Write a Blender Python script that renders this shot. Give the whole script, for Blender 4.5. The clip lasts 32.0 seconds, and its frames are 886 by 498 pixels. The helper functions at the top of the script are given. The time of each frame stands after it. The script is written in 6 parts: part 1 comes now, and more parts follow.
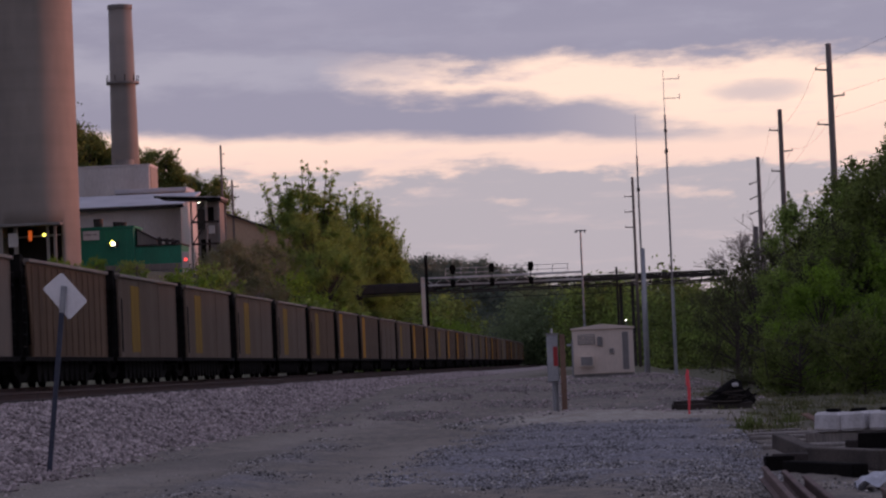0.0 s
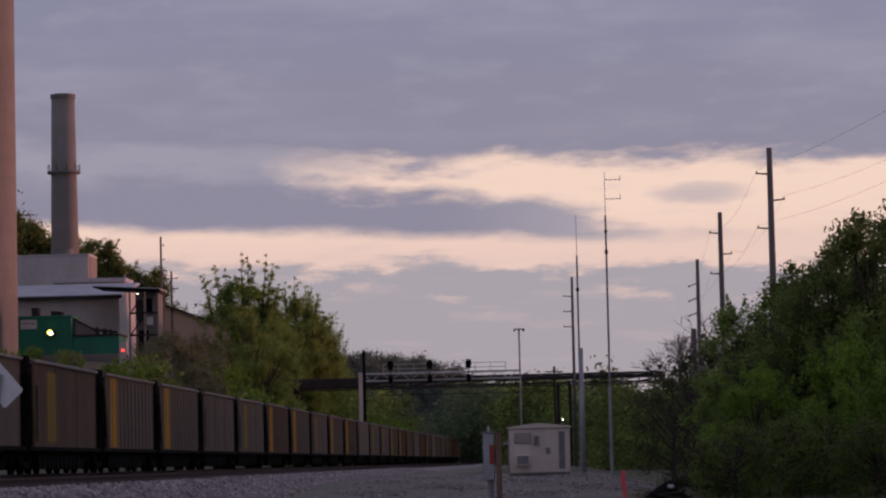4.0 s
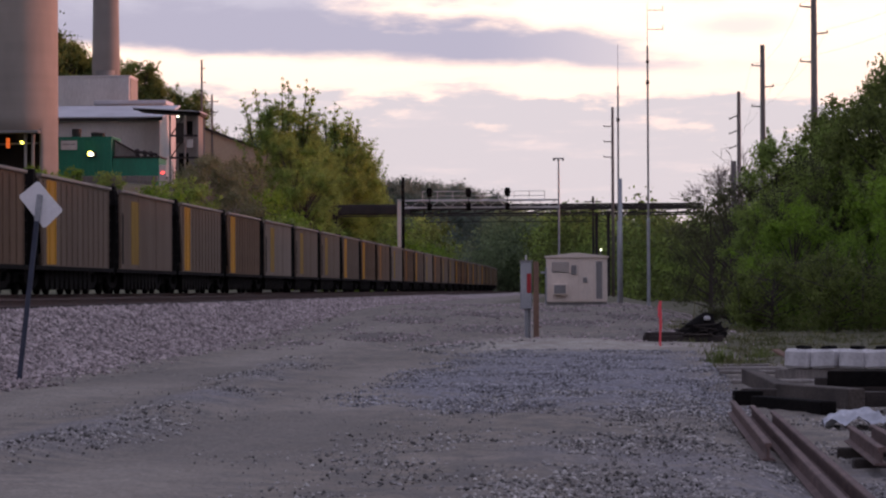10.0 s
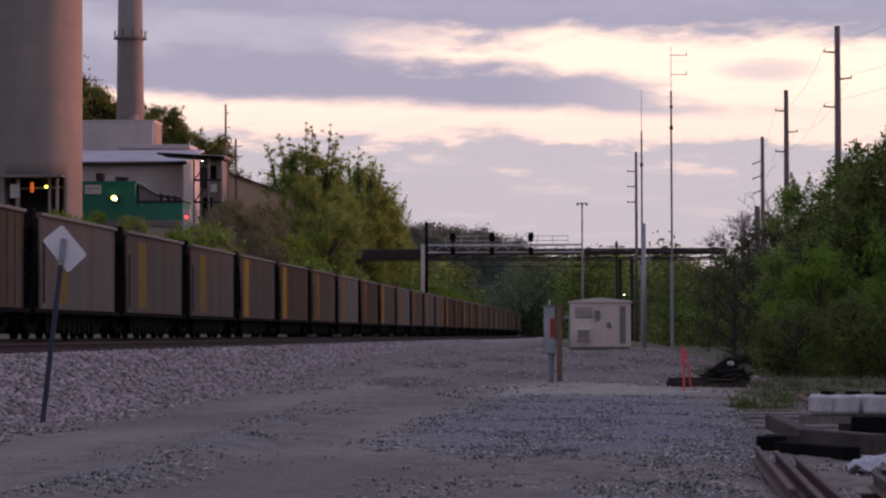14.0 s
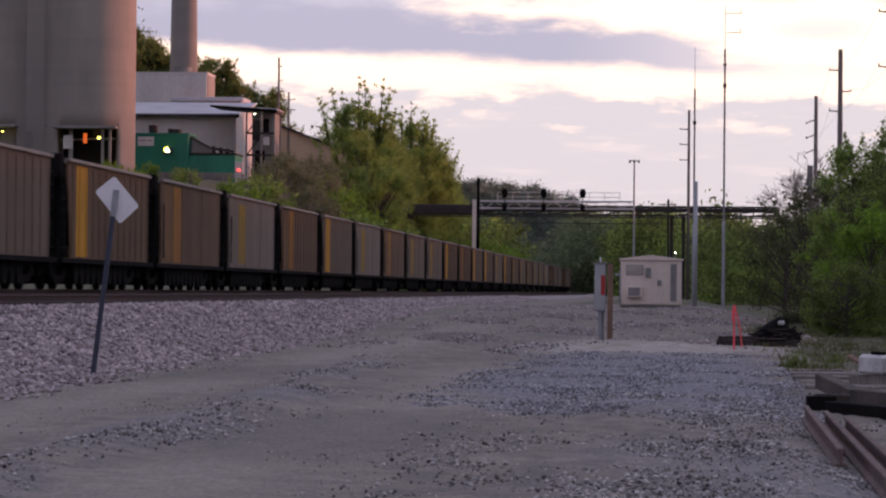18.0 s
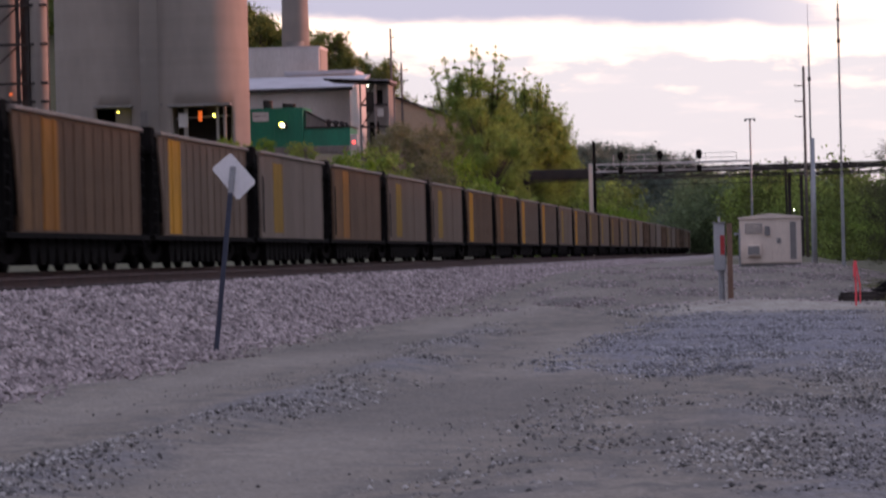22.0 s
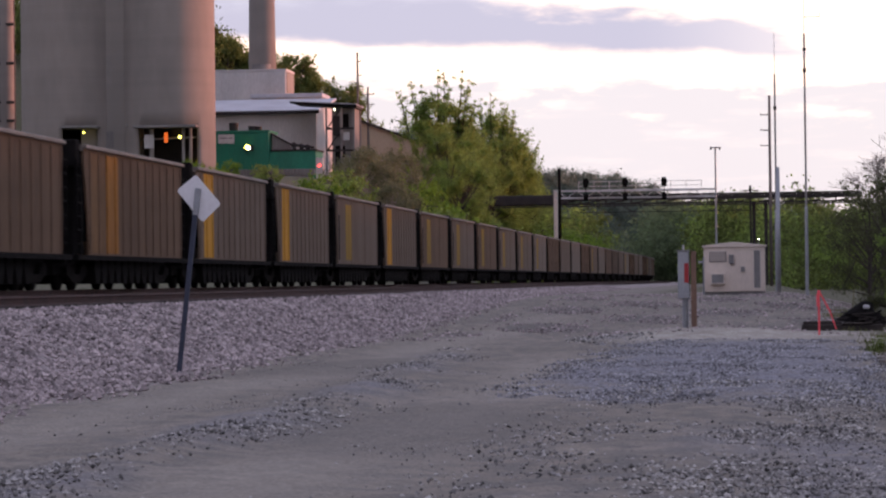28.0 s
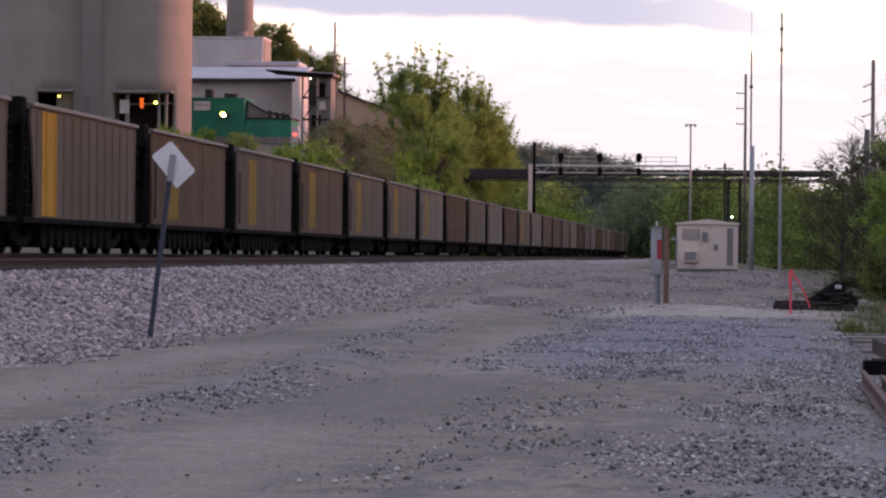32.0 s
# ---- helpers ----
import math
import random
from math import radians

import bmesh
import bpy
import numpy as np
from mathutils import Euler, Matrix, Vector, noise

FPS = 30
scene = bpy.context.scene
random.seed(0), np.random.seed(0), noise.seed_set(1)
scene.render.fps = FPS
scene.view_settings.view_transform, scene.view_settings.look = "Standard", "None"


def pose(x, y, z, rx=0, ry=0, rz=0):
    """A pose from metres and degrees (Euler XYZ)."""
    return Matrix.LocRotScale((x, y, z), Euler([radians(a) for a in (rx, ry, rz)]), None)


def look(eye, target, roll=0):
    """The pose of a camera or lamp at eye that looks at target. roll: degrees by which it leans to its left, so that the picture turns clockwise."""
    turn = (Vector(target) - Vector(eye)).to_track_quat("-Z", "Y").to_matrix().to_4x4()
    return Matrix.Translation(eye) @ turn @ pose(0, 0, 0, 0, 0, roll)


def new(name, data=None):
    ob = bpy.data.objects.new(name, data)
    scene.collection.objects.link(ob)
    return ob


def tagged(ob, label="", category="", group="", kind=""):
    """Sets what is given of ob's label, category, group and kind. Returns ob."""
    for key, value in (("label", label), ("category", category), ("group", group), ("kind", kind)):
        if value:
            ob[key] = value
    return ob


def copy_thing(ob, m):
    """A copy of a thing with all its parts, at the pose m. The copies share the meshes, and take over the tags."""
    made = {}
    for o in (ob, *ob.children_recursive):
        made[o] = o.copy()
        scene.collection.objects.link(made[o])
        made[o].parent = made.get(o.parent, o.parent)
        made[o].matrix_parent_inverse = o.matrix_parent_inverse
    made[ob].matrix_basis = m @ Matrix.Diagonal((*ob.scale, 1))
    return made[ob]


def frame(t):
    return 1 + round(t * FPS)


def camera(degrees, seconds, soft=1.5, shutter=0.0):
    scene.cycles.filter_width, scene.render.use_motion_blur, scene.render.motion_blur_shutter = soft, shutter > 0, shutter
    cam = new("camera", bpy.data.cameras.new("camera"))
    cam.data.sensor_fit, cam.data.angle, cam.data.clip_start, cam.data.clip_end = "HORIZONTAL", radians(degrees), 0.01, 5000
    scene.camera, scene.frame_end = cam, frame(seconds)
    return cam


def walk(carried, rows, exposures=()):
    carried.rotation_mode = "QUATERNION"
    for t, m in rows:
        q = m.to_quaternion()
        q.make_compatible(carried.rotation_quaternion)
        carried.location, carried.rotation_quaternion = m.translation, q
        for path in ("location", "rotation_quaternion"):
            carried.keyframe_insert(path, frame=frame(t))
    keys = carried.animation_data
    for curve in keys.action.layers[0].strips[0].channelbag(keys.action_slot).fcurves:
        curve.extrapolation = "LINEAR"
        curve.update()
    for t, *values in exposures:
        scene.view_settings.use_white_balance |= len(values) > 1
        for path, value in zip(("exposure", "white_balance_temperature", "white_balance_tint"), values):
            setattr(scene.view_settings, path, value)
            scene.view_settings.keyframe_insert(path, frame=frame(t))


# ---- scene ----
# The camera: hand-held on one spot beside the line, a long lens that pans and tilts.
EYE = (0.0, 0.0, 1.5)
cam = camera(16.527, 32.0, soft=2.2, shutter=0.5)
# seconds, bearing right of the line (degrees), tilt up, roll
AIM = (
    (0, -3.392, 2.229, -2.409),
    (0.5, -3.543, 2.152, -1.897),
    (1, -3.493, 2.275, -1.855),
    (1.5, -3.626, 2.261, -1.870),
    (2, -3.953, 2.204, -1.393),
    (2.5, -4.118, 2.316, -1.359),
    (3, -3.910, 1.966, -1.051),
    (3.5, -3.191, 3.297, 0.097),
    (4, -2.191, 4.003, -1.318),
    (4.5, -2.621, 4.002, -0.792),
    (6.5, -2.497, 3.348, 0.116),
    (7, -2.335, 3.604, -0.269),
    (7.5, -2.119, 2.769, 0.029),
    (8, -2.171, 2.322, -0.109),
    (8.5, -2.041, 1.739, -0.268),
    (9, -2.640, 0.757, -0.549),
    (9.5, -2.990, 0.714, -0.516),
    (10, -2.978, 0.777, -0.273),
    (10.5, -3.117, 1.045, -0.031),
    (11, -3.105, 1.106, -0.142),
    (11.5, -3.117, 1.264, 0.059),
    (12, -3.215, 1.430, -0.001),
    (12.5, -3.318, 1.499, 0.041),
    (13, -3.300, 1.526, 0.152),
    (13.5, -3.113, 1.322, 0.288),
    (14, -3.415, 1.619, -0.175),
    (14.5, -3.247, 1.353, -0.978),
    (16.5, -3.333, 0.746, -0.110),
    (17, -3.440, 0.966, -0.360),
    (17.5, -4.386, 0.598, 0.365),
    (18, -4.377, 0.779, 0.526),
    (18.5, -4.164, 0.923, 0.619),
    (19, -4.207, 0.901, 1.074),
    (19.5, -4.217, 0.581, 1.290),
    (20, -5.062, 0.888, 0.981),
    (20.5, -4.895, 0.960, 0.266),
    (21, -5.017, 0.708, 0.564),
    (21.5, -6.485, 1.195, -2.042),
    (22, -6.601, 0.181, -1.396),
    (22.5, -5.849, -0.330, -0.202),
    (23, -5.511, -0.346, 0.085),
    (23.5, -5.514, -0.356, -0.321),
    (24, -6.011, -0.057, -0.440),
    (24.5, -6.209, 0.051, -0.447),
    (25, -6.145, 0.164, -0.400),
    (25.5, -5.829, 0.588, -1.387),
    (27.5, -5.917, 0.810, -0.671),
    (28, -5.924, 0.632, -0.699),
    (28.5, -6.007, 0.399, -0.335),
    (29, -5.972, 0.543, -0.387),
    (29.5, -5.833, 0.577, -0.798),
    (30, -5.564, 0.570, -0.696),
    (30.5, -5.341, 0.656, -1.605),
    (31, -5.807, 0.618, -0.031),
    (31.5, -5.196, 0.024, 0.525),
    (32, -5.424, 0.100, 0.520),
)
walk(cam, [(t, pose(*EYE, 90 + tilt, 0, -bearing) @ pose(0, 0, 0, 0, 0, roll)) for t, bearing, tilt, roll in AIM],
     exposures=((0, -0.19, 6350, 11), (3, -0.17, 6350, 11), (4, -0.48, 6300, 11), (7, -0.52, 6300, 11), (8, -0.33, 6350, 12), (8.5, -0.10, 6400, 12), (9, 0.15, 6500, 13), (10, 0.43, 6500, 8), (11, 0.38, 6400, 10), (12, 0.17, 6400, 11), (14.5, 0.11, 6400, 12),
                (16.5, 0.35, 6500, 9), (18, 0.51, 6500, 8), (20, 0.63, 6500, 7), (22, 0.70, 6500, 6), (22.5, 1.05, 6500, 5), (25, 1.03, 6500, 5), (28, 0.79, 6500, 5), (31, 0.73, 6500, 6), (32, 0.90, 6500, 5)))

# ---- light: after sunset, broken cloud, the last glow low on the right ----
world = bpy.data.worlds.new("dusk")
scene.world = world
world.use_nodes = True
wn, wl = world.node_tree.nodes, world.node_tree.links
wn.clear()


def wnode(kind, **values):
    n = wn.new(kind)
    for k, v in values.items():
        n.inputs[k].default_value = v
    return n


def wmath(op, a, b=None, c=None, clamp=False):
    n = wn.new("ShaderNodeMath")
    n.operation, n.use_clamp = op, clamp
    for i, v in enumerate((a, b, c)):
        if v is None:
            continue
        if isinstance(v, (int, float)):
            n.inputs[i].default_value = v
        else:
            wl.new(v, n.inputs[i])
    return n.outputs[0]


def wmix(f, a, b):
    n = wn.new("ShaderNodeMix")
    n.data_type = "RGBA"
    for sock, v in ((n.inputs[0], f), (n.inputs[6], a), (n.inputs[7], b)):
        if isinstance(v, (int, float)):
            sock.default_value = v
        elif isinstance(v, tuple):
            sock.default_value = (*v, 1)
        else:
            wl.new(v, sock)
    return n.outputs[2]


def wstep(x, lo, hi):
    n = wn.new("ShaderNodeMapRange")
    n.interpolation_type = "SMOOTHSTEP"
    n.inputs[1].default_value, n.inputs[2].default_value = lo, hi
    wl.new(x, n.inputs[0])
    return n.outputs[0]


coord = wn.new("ShaderNodeTexCoord")
sep = wn.new("ShaderNodeSeparateXYZ")
wl.new(coord.outputs["Generated"], sep.inputs[0])
side, ahead, up = sep.outputs
bearing = wmath("ARCTAN2", side, ahead)
# cloud texture, drawn out along the horizon
comb = wn.new("ShaderNodeCombineXYZ")
wl.new(wmath("MULTIPLY", bearing, 9.0), comb.inputs[0])
wl.new(wmath("MULTIPLY", up, 55.0), comb.inputs[1])
big = wnode("ShaderNodeTexNoise", Scale=0.8, Detail=5.0, Roughness=0.55)
wl.new(comb.outputs[0], big.inputs["Vector"])
fine = wnode("ShaderNodeTexNoise", Scale=2.6, Detail=7.0, Roughness=0.62)
wl.new(comb.outputs[0], fine.inputs["Vector"])
wob = wmath("ADD", wmath("MULTIPLY_ADD", big.outputs[0], 0.020, -0.010), wmath("MULTIPLY_ADD", fine.outputs[0], 0.016, -0.008))
lift = wmath("ADD", up, wob)
steady = wmath("ADD", up, wmath("MULTIPLY", wob, 0.45))
def wline(*points):
    """A height above the horizon that changes with the bearing: pairs of bearing and height."""
    n = wn.new("ShaderNodeValToRGB")
    r = n.color_ramp
    for i, (b, h) in enumerate(points):
        e = r.elements[i] if i < 2 else r.elements.new(0.5)
        e.position = (b + 0.2) / 0.5
        e.color = ((h - 0.05) / 0.08,) * 3 + (1,)
    wl.new(wmath("MULTIPLY_ADD", bearing, 2.0, 0.4, True), n.inputs[0])
    return wmath("MULTIPLY_ADD", n.outputs[0], 0.08, 0.05)


def over(height, line, soft):
    """0 below the line, 1 above it."""
    return wstep(wmath("SUBTRACT", height, line), -soft, soft)


def less(a):
    return wmath("SUBTRACT", 1.0, a)


comb2 = wn.new("ShaderNodeCombineXYZ")
wl.new(wmath("MULTIPLY", bearing, 22.0), comb2.inputs[0])
wl.new(wmath("MULTIPLY", up, 70.0), comb2.inputs[1])
puff = wnode("ShaderNodeTexNoise", Scale=1.5, Detail=7.0, Roughness=0.58)
wl.new(comb2.outputs[0], puff.inputs["Vector"])
billow = wmath("MULTIPLY_ADD", puff.outputs[0], 0.020, -0.010)
rough_up = wmath("ADD", up, wmath("ADD", billow, wmath("MULTIPLY", wob, 0.5)))
calm_up = wmath("ADD", up, wmath("MULTIPLY", billow, 0.35))
CREAM, PEACH, BLUSH, MAUVE = (1.24, 0.895, 0.725), (1.12, 0.79, 0.675), (0.92, 0.69, 0.67), (0.535, 0.475, 0.525)
GREY, SLATE, HAZE = (0.358, 0.33, 0.44), (0.335, 0.325, 0.455), (0.46, 0.425, 0.525)
# low sky: blush at the skyline, mauve above it, with pink streaks
sky = wmix(wstep(lift, 0.004, 0.030), BLUSH, MAUVE)
sky = wmix(wmath("MULTIPLY", wstep(fine.outputs[0], 0.50, 0.80), 0.4), sky, BLUSH)
sky = wmix(wmath("MULTIPLY", wmath("MULTIPLY", wstep(puff.outputs[0], 0.54, 0.66), wstep(up, 0.040, 0.056)), 0.42), sky, PEACH)
# the bright gap
gap = over(rough_up, wline((-0.2, 0.066), (-0.08, 0.0655), (-0.02, 0.064), (0.05, 0.063), (0.12, 0.060), (0.3, 0.058)), 0.0025)
sky = wmix(gap, sky, wmix(wstep(up, 0.066, 0.084), PEACH, CREAM))
sky = wmix(wmath("MULTIPLY", wmath("MULTIPLY", gap, wstep(fine.outputs[0], 0.52, 0.72)), 0.45), sky, BLUSH)
# haze at the gap's end, and the long tapering bank of grey cloud in it
sky = wmix(wmath("MULTIPLY", less(wstep(wmath("ADD", bearing, wmath("MULTIPLY", billow, 4.0)), -0.105, -0.052)), over(rough_up, wline((-0.2, 0.080), (-0.1, 0.084), (-0.04, 0.090), (0.3, 0.12)), 0.004)), sky, HAZE)
foot = wline((-0.2, 0.0808), (-0.15, 0.0788), (-0.075, 0.0757), (-0.006, 0.0728), (0.034, 0.0712), (0.3, 0.0712))
crown_line = wline((-0.2, 0.0945), (-0.10, 0.0930), (-0.056, 0.0905), (-0.02, 0.0872), (0.005, 0.0825), (0.036, 0.0700), (0.3, 0.060))
sky = wmix(wmath("MULTIPLY", over(calm_up, foot, 0.0026), less(over(rough_up, crown_line, 0.005))), sky, wmix(wstep(bearing, -0.045, 0.03), GREY, (0.56, 0.485, 0.54)))
# a small cloud further on in the gap
da, db = wmath("MULTIPLY_ADD", bearing, 75.0, -3.45), wmath("MULTIPLY_ADD", calm_up, 380.0, -32.7)
small = wmath("ADD", wmath("MULTIPLY", da, da), wmath("MULTIPLY", db, db))
sky = wmix(wmath("MULTIPLY", less(wstep(small, 0.0, 2.4)), 0.55), sky, HAZE)
# the cloud bank above
bank = over(rough_up, wline((-0.2, 0.106), (-0.11, 0.103), (-0.058, 0.0980), (-0.01, 0.0982), (0.02, 0.0970), (0.064, 0.0938), (0.11, 0.0922), (0.3, 0.091)), 0.0045)
sky = wmix(bank, sky, GREY)
sky = wmix(wmath("MULTIPLY", bank, wstep(lift, 0.112, 0.15)), sky, SLATE)
sky = wmix(wmath("MULTIPLY", wmath("MULTIPLY", wstep(big.outputs[0], 0.45, 0.70), wstep(up, 0.09, 0.12)), 0.4), sky, (0.52, 0.47, 0.58))
sky = wmix(wmath("MULTIPLY", wmath("MULTIPLY", bank, wstep(puff.outputs[0], 0.48, 0.70)), 0.35), sky, (0.46, 0.43, 0.54))
# the sky opposite the glow is a little duller
east = wmath("MULTIPLY_ADD", side, -0.9135, wmath("MULTIPLY", ahead, -0.4067))
sky = wmix(wmath("MULTIPLY", wstep(east, 0.05, 0.9), 0.22), sky, (0.12, 0.125, 0.18))
clear = wn.new("ShaderNodeTexSky")
clear.sky_type, clear.sun_disc = "NISHITA", False
clear.sun_elevation, clear.sun_rotation = radians(4), radians(66)
clear_dim = wn.new("ShaderNodeMix")
clear_dim.data_type, clear_dim.blend_type = "RGBA", "ADD"
clear_dim.inputs[0].default_value = 0.012
wl.new(sky, clear_dim.inputs[6])
wl.new(clear.outputs[0], clear_dim.inputs[7])
bg = wn.new("ShaderNodeBackground")
bg.inputs["Strength"].default_value = 1.0
wl.new(clear_dim.outputs[2], bg.inputs["Color"])
out = wn.new("ShaderNodeOutputWorld")
wl.new(bg.outputs[0], out.inputs["Surface"])

sun = new("sun_glow", bpy.data.lights.new("sun_glow", "SUN"))
sun.data.energy, sun.data.angle, sun.data.color = 3.0, radians(7), (1.0, 0.38, 0.28)
sun.matrix_basis = look((0, 0, 0), (-math.sin(radians(66)), -math.cos(radians(66)), -math.tan(radians(4))))


# ---- materials ----
def surface(name, a, b, scale=1.0, rough=0.8, metal=0.0, bump=0.3, fine=25.0, grain=0.25, streak=1.0, island=0.0):
    """Two colours in patches, finer grain over it and a fine relief. streak > 1 draws the patches out downwards."""
    m = bpy.data.materials.new(name)
    m.use_nodes = True
    n, l = m.node_tree.nodes, m.node_tree.links
    p = n["Principled BSDF"]
    tc, mp = n.new("ShaderNodeTexCoord"), n.new("ShaderNodeMapping")
    mp.inputs["Scale"].default_value = (1, 1, 1 / streak)
    l.new(tc.outputs["Object"], mp.inputs[0])
    n1, n2 = n.new("ShaderNodeTexNoise"), n.new("ShaderNodeTexNoise")
    n1.inputs["Scale"].default_value, n1.inputs["Detail"].default_value = scale, 6
    n2.inputs["Scale"].default_value, n2.inputs["Detail"].default_value = fine, 4
    l.new(mp.outputs[0], n1.inputs["Vector"])
    l.new(mp.outputs[0], n2.inputs["Vector"])
    r = n.new("ShaderNodeMapRange")
    r.inputs[1].default_value, r.inputs[2].default_value = 0.33, 0.67
    l.new(n1.outputs[0], r.inputs[0])
    mix = n.new("ShaderNodeMix")
    mix.data_type = "RGBA"
    mix.inputs[6].default_value, mix.inputs[7].default_value = (*a, 1), (*b, 1)
    l.new(r.outputs[0], mix.inputs[0])
    g = n.new("ShaderNodeMapRange")
    g.inputs[1].default_value, g.inputs[2].default_value = 0.3, 0.7
    g.inputs[3].default_value, g.inputs[4].default_value = 1 - grain, 1 + grain
    l.new(n2.outputs[0], g.inputs[0])
    value = g.outputs[0]
    if island:
        geo, im, mu = n.new("ShaderNodeNewGeometry"), n.new("ShaderNodeMapRange"), n.new("ShaderNodeMath")
        im.inputs[3].default_value, im.inputs[4].default_value = 1 - island, 1 + island
        l.new(geo.outputs["Random Per Island"], im.inputs[0])
        mu.operation = "MULTIPLY"
        l.new(value, mu.inputs[0])
        l.new(im.outputs[0], mu.inputs[1])
        value = mu.outputs[0]
    sc = n.new("ShaderNodeVectorMath")
    sc.operation = "SCALE"
    l.new(mix.outputs[2], sc.inputs[0])
    l.new(value, sc.inputs["Scale"])
    l.new(sc.outputs[0], p.inputs["Base Color"])
    p.inputs["Roughness"].default_value, p.inputs["Metallic"].default_value = rough, metal
    if bump:
        bp = n.new("ShaderNodeBump")
        bp.inputs["Strength"].default_value, bp.inputs["Distance"].default_value = bump, 0.02
        l.new(n2.outputs[0], bp.inputs["Height"])
        l.new(bp.outputs[0], p.inputs["Normal"])
    return m


def glow(name, colour, strength):
    m = bpy.data.materials.new(name)
    m.use_nodes = True
    p = m.node_tree.nodes["Principled BSDF"]
    p.inputs["Base Color"].default_value = (0.05, 0.05, 0.05, 1)
    p.inputs["Emission Color"].default_value = (*colour, 1)
    p.inputs["Emission Strength"].default_value = strength
    return m


CONCRETE = surface("weathered_concrete", (0.285, 0.260, 0.236), (0.215, 0.199, 0.184), 0.16, 0.9, 0, 0.15, 2.2, 0.07, 1.6)


def banded(m, height, depth):
    """Pour lines: uneven darker bands round a tall wall, over its stains."""
    n, l = m.node_tree.nodes, m.node_tree.links
    p = n["Principled BSDF"]
    tc, mp, t, r = n.new("ShaderNodeTexCoord"), n.new("ShaderNodeMapping"), n.new("ShaderNodeTexNoise"), n.new("ShaderNodeMapRange")
    mp.inputs["Scale"].default_value = (0.02, 0.02, 1 / height)
    t.inputs["Scale"].default_value, t.inputs["Detail"].default_value, t.inputs["Roughness"].default_value = 1.0, 4, 0.6
    r.inputs[1].default_value, r.inputs[2].default_value, r.inputs[3].default_value, r.inputs[4].default_value = 0.35, 0.65, 1 - depth, 1 + depth
    sc = n.new("ShaderNodeVectorMath")
    sc.operation = "SCALE"
    l.new(tc.outputs["Object"], mp.inputs[0])
    l.new(mp.outputs[0], t.inputs["Vector"])
    l.new(t.outputs[0], r.inputs[0])
    l.new(p.inputs["Base Color"].links[0].from_socket, sc.inputs[0])
    l.new(r.outputs[0], sc.inputs["Scale"])
    l.new(sc.outputs[0], p.inputs["Base Color"])
    return m


SILO = banded(surface("poured_silo_concrete", (0.268, 0.238, 0.214), (0.184, 0.168, 0.154), 0.16, 0.92, 0, 0.2, 1.2, 0.05, 3), 1.5, 0.06)
PATCHED = banded(surface("patched_silo_concrete", (0.272, 0.245, 0.222), (0.21, 0.192, 0.175), 0.3, 0.92, 0, 0.2, 1.2, 0.05, 4), 1.5, 0.06)
CONCRETE_DARK = surface("damp_concrete", (0.22, 0.21, 0.20), (0.16, 0.15, 0.145), 0.5, 0.9, 0, 0.3, 6, 0.15, 4)
WHITE_SHEET = surface("pale_sheet_metal", (0.55, 0.53, 0.52), (0.45, 0.43, 0.42), 0.4, 0.6, 0, 0.2, 8, 0.1, 4)
ROOF_SHEET = surface("light_roof_sheet", (0.50, 0.51, 0.56), (0.40, 0.41, 0.46), 0.3, 0.55, 0.1, 0.2, 8, 0.1)
GREEN_SHEET = surface("green_sheet_metal", (0.008, 0.205, 0.125), (0.006, 0.15, 0.092), 0.5, 0.5, 0, 0.2, 8, 0.12, 3)
TAN_SHEET = surface("tan_sheet_metal", (0.42, 0.345, 0.25), (0.34, 0.275, 0.20), 0.4, 0.7, 0, 0.2, 8, 0.12, 3)
DARK_STEEL = surface("dark_steel", (0.025, 0.022, 0.022), (0.04, 0.032, 0.03), 1.2, 0.75, 0.2, 0.2, 20, 0.3)
BLACK = surface("black_iron", (0.007, 0.0065, 0.0065), (0.012, 0.0105, 0.010), 2.0, 0.85, 0, 0.3, 20, 0.3)
BLACK.node_tree.nodes["Principled BSDF"].inputs["Specular IOR Level"].default_value = 0.05
GALV = surface("galvanised_steel", (0.36, 0.37, 0.39), (0.28, 0.29, 0.31), 1.5, 0.5, 0.4, 0.15, 20, 0.15)
ALU = surface("dull_aluminium", (0.62, 0.61, 0.61), (0.52, 0.51, 0.51), 1.0, 0.55, 0.3, 0.15, 20, 0.15)
RUST = surface("rusted_rail_steel", (0.075, 0.034, 0.027), (0.042, 0.022, 0.019), 3.0, 0.8, 0.2, 0.4, 30, 0.3)
SCRAPRUST = surface("dusty_rust_steel", (0.165, 0.108, 0.098), (0.095, 0.062, 0.057), 2.5, 0.8, 0.1, 0.4, 30, 0.3)
OLDTIE = surface("split_old_tie_wood", (0.105, 0.086, 0.074), (0.048, 0.039, 0.034), 2.0, 0.9, 0, 0.6, 24, 0.35)
TIE = surface("weathered_tie_wood", (0.048, 0.038, 0.033), (0.026, 0.021, 0.019), 2.5, 0.9, 0, 0.5, 30, 0.3)
GREYWOOD = surface("grey_weathered_wood", (0.255, 0.232, 0.215), (0.15, 0.134, 0.124), 2.0, 0.9, 0, 0.5, 30, 0.25, 5)
POLEWOOD = surface("pole_wood", (0.17, 0.145, 0.135), (0.11, 0.095, 0.09), 1.0, 0.9, 0, 0.4, 30, 0.2, 8)
BROWNWOOD = surface("brown_post_wood", (0.20, 0.12, 0.085), (0.13, 0.08, 0.06), 2.0, 0.85, 0, 0.4, 30, 0.2, 5)
TWIG = surface("pale_twigs", (0.34, 0.285, 0.265), (0.24, 0.20, 0.185), 1.5, 0.9, 0, 0, 15, 0.2)
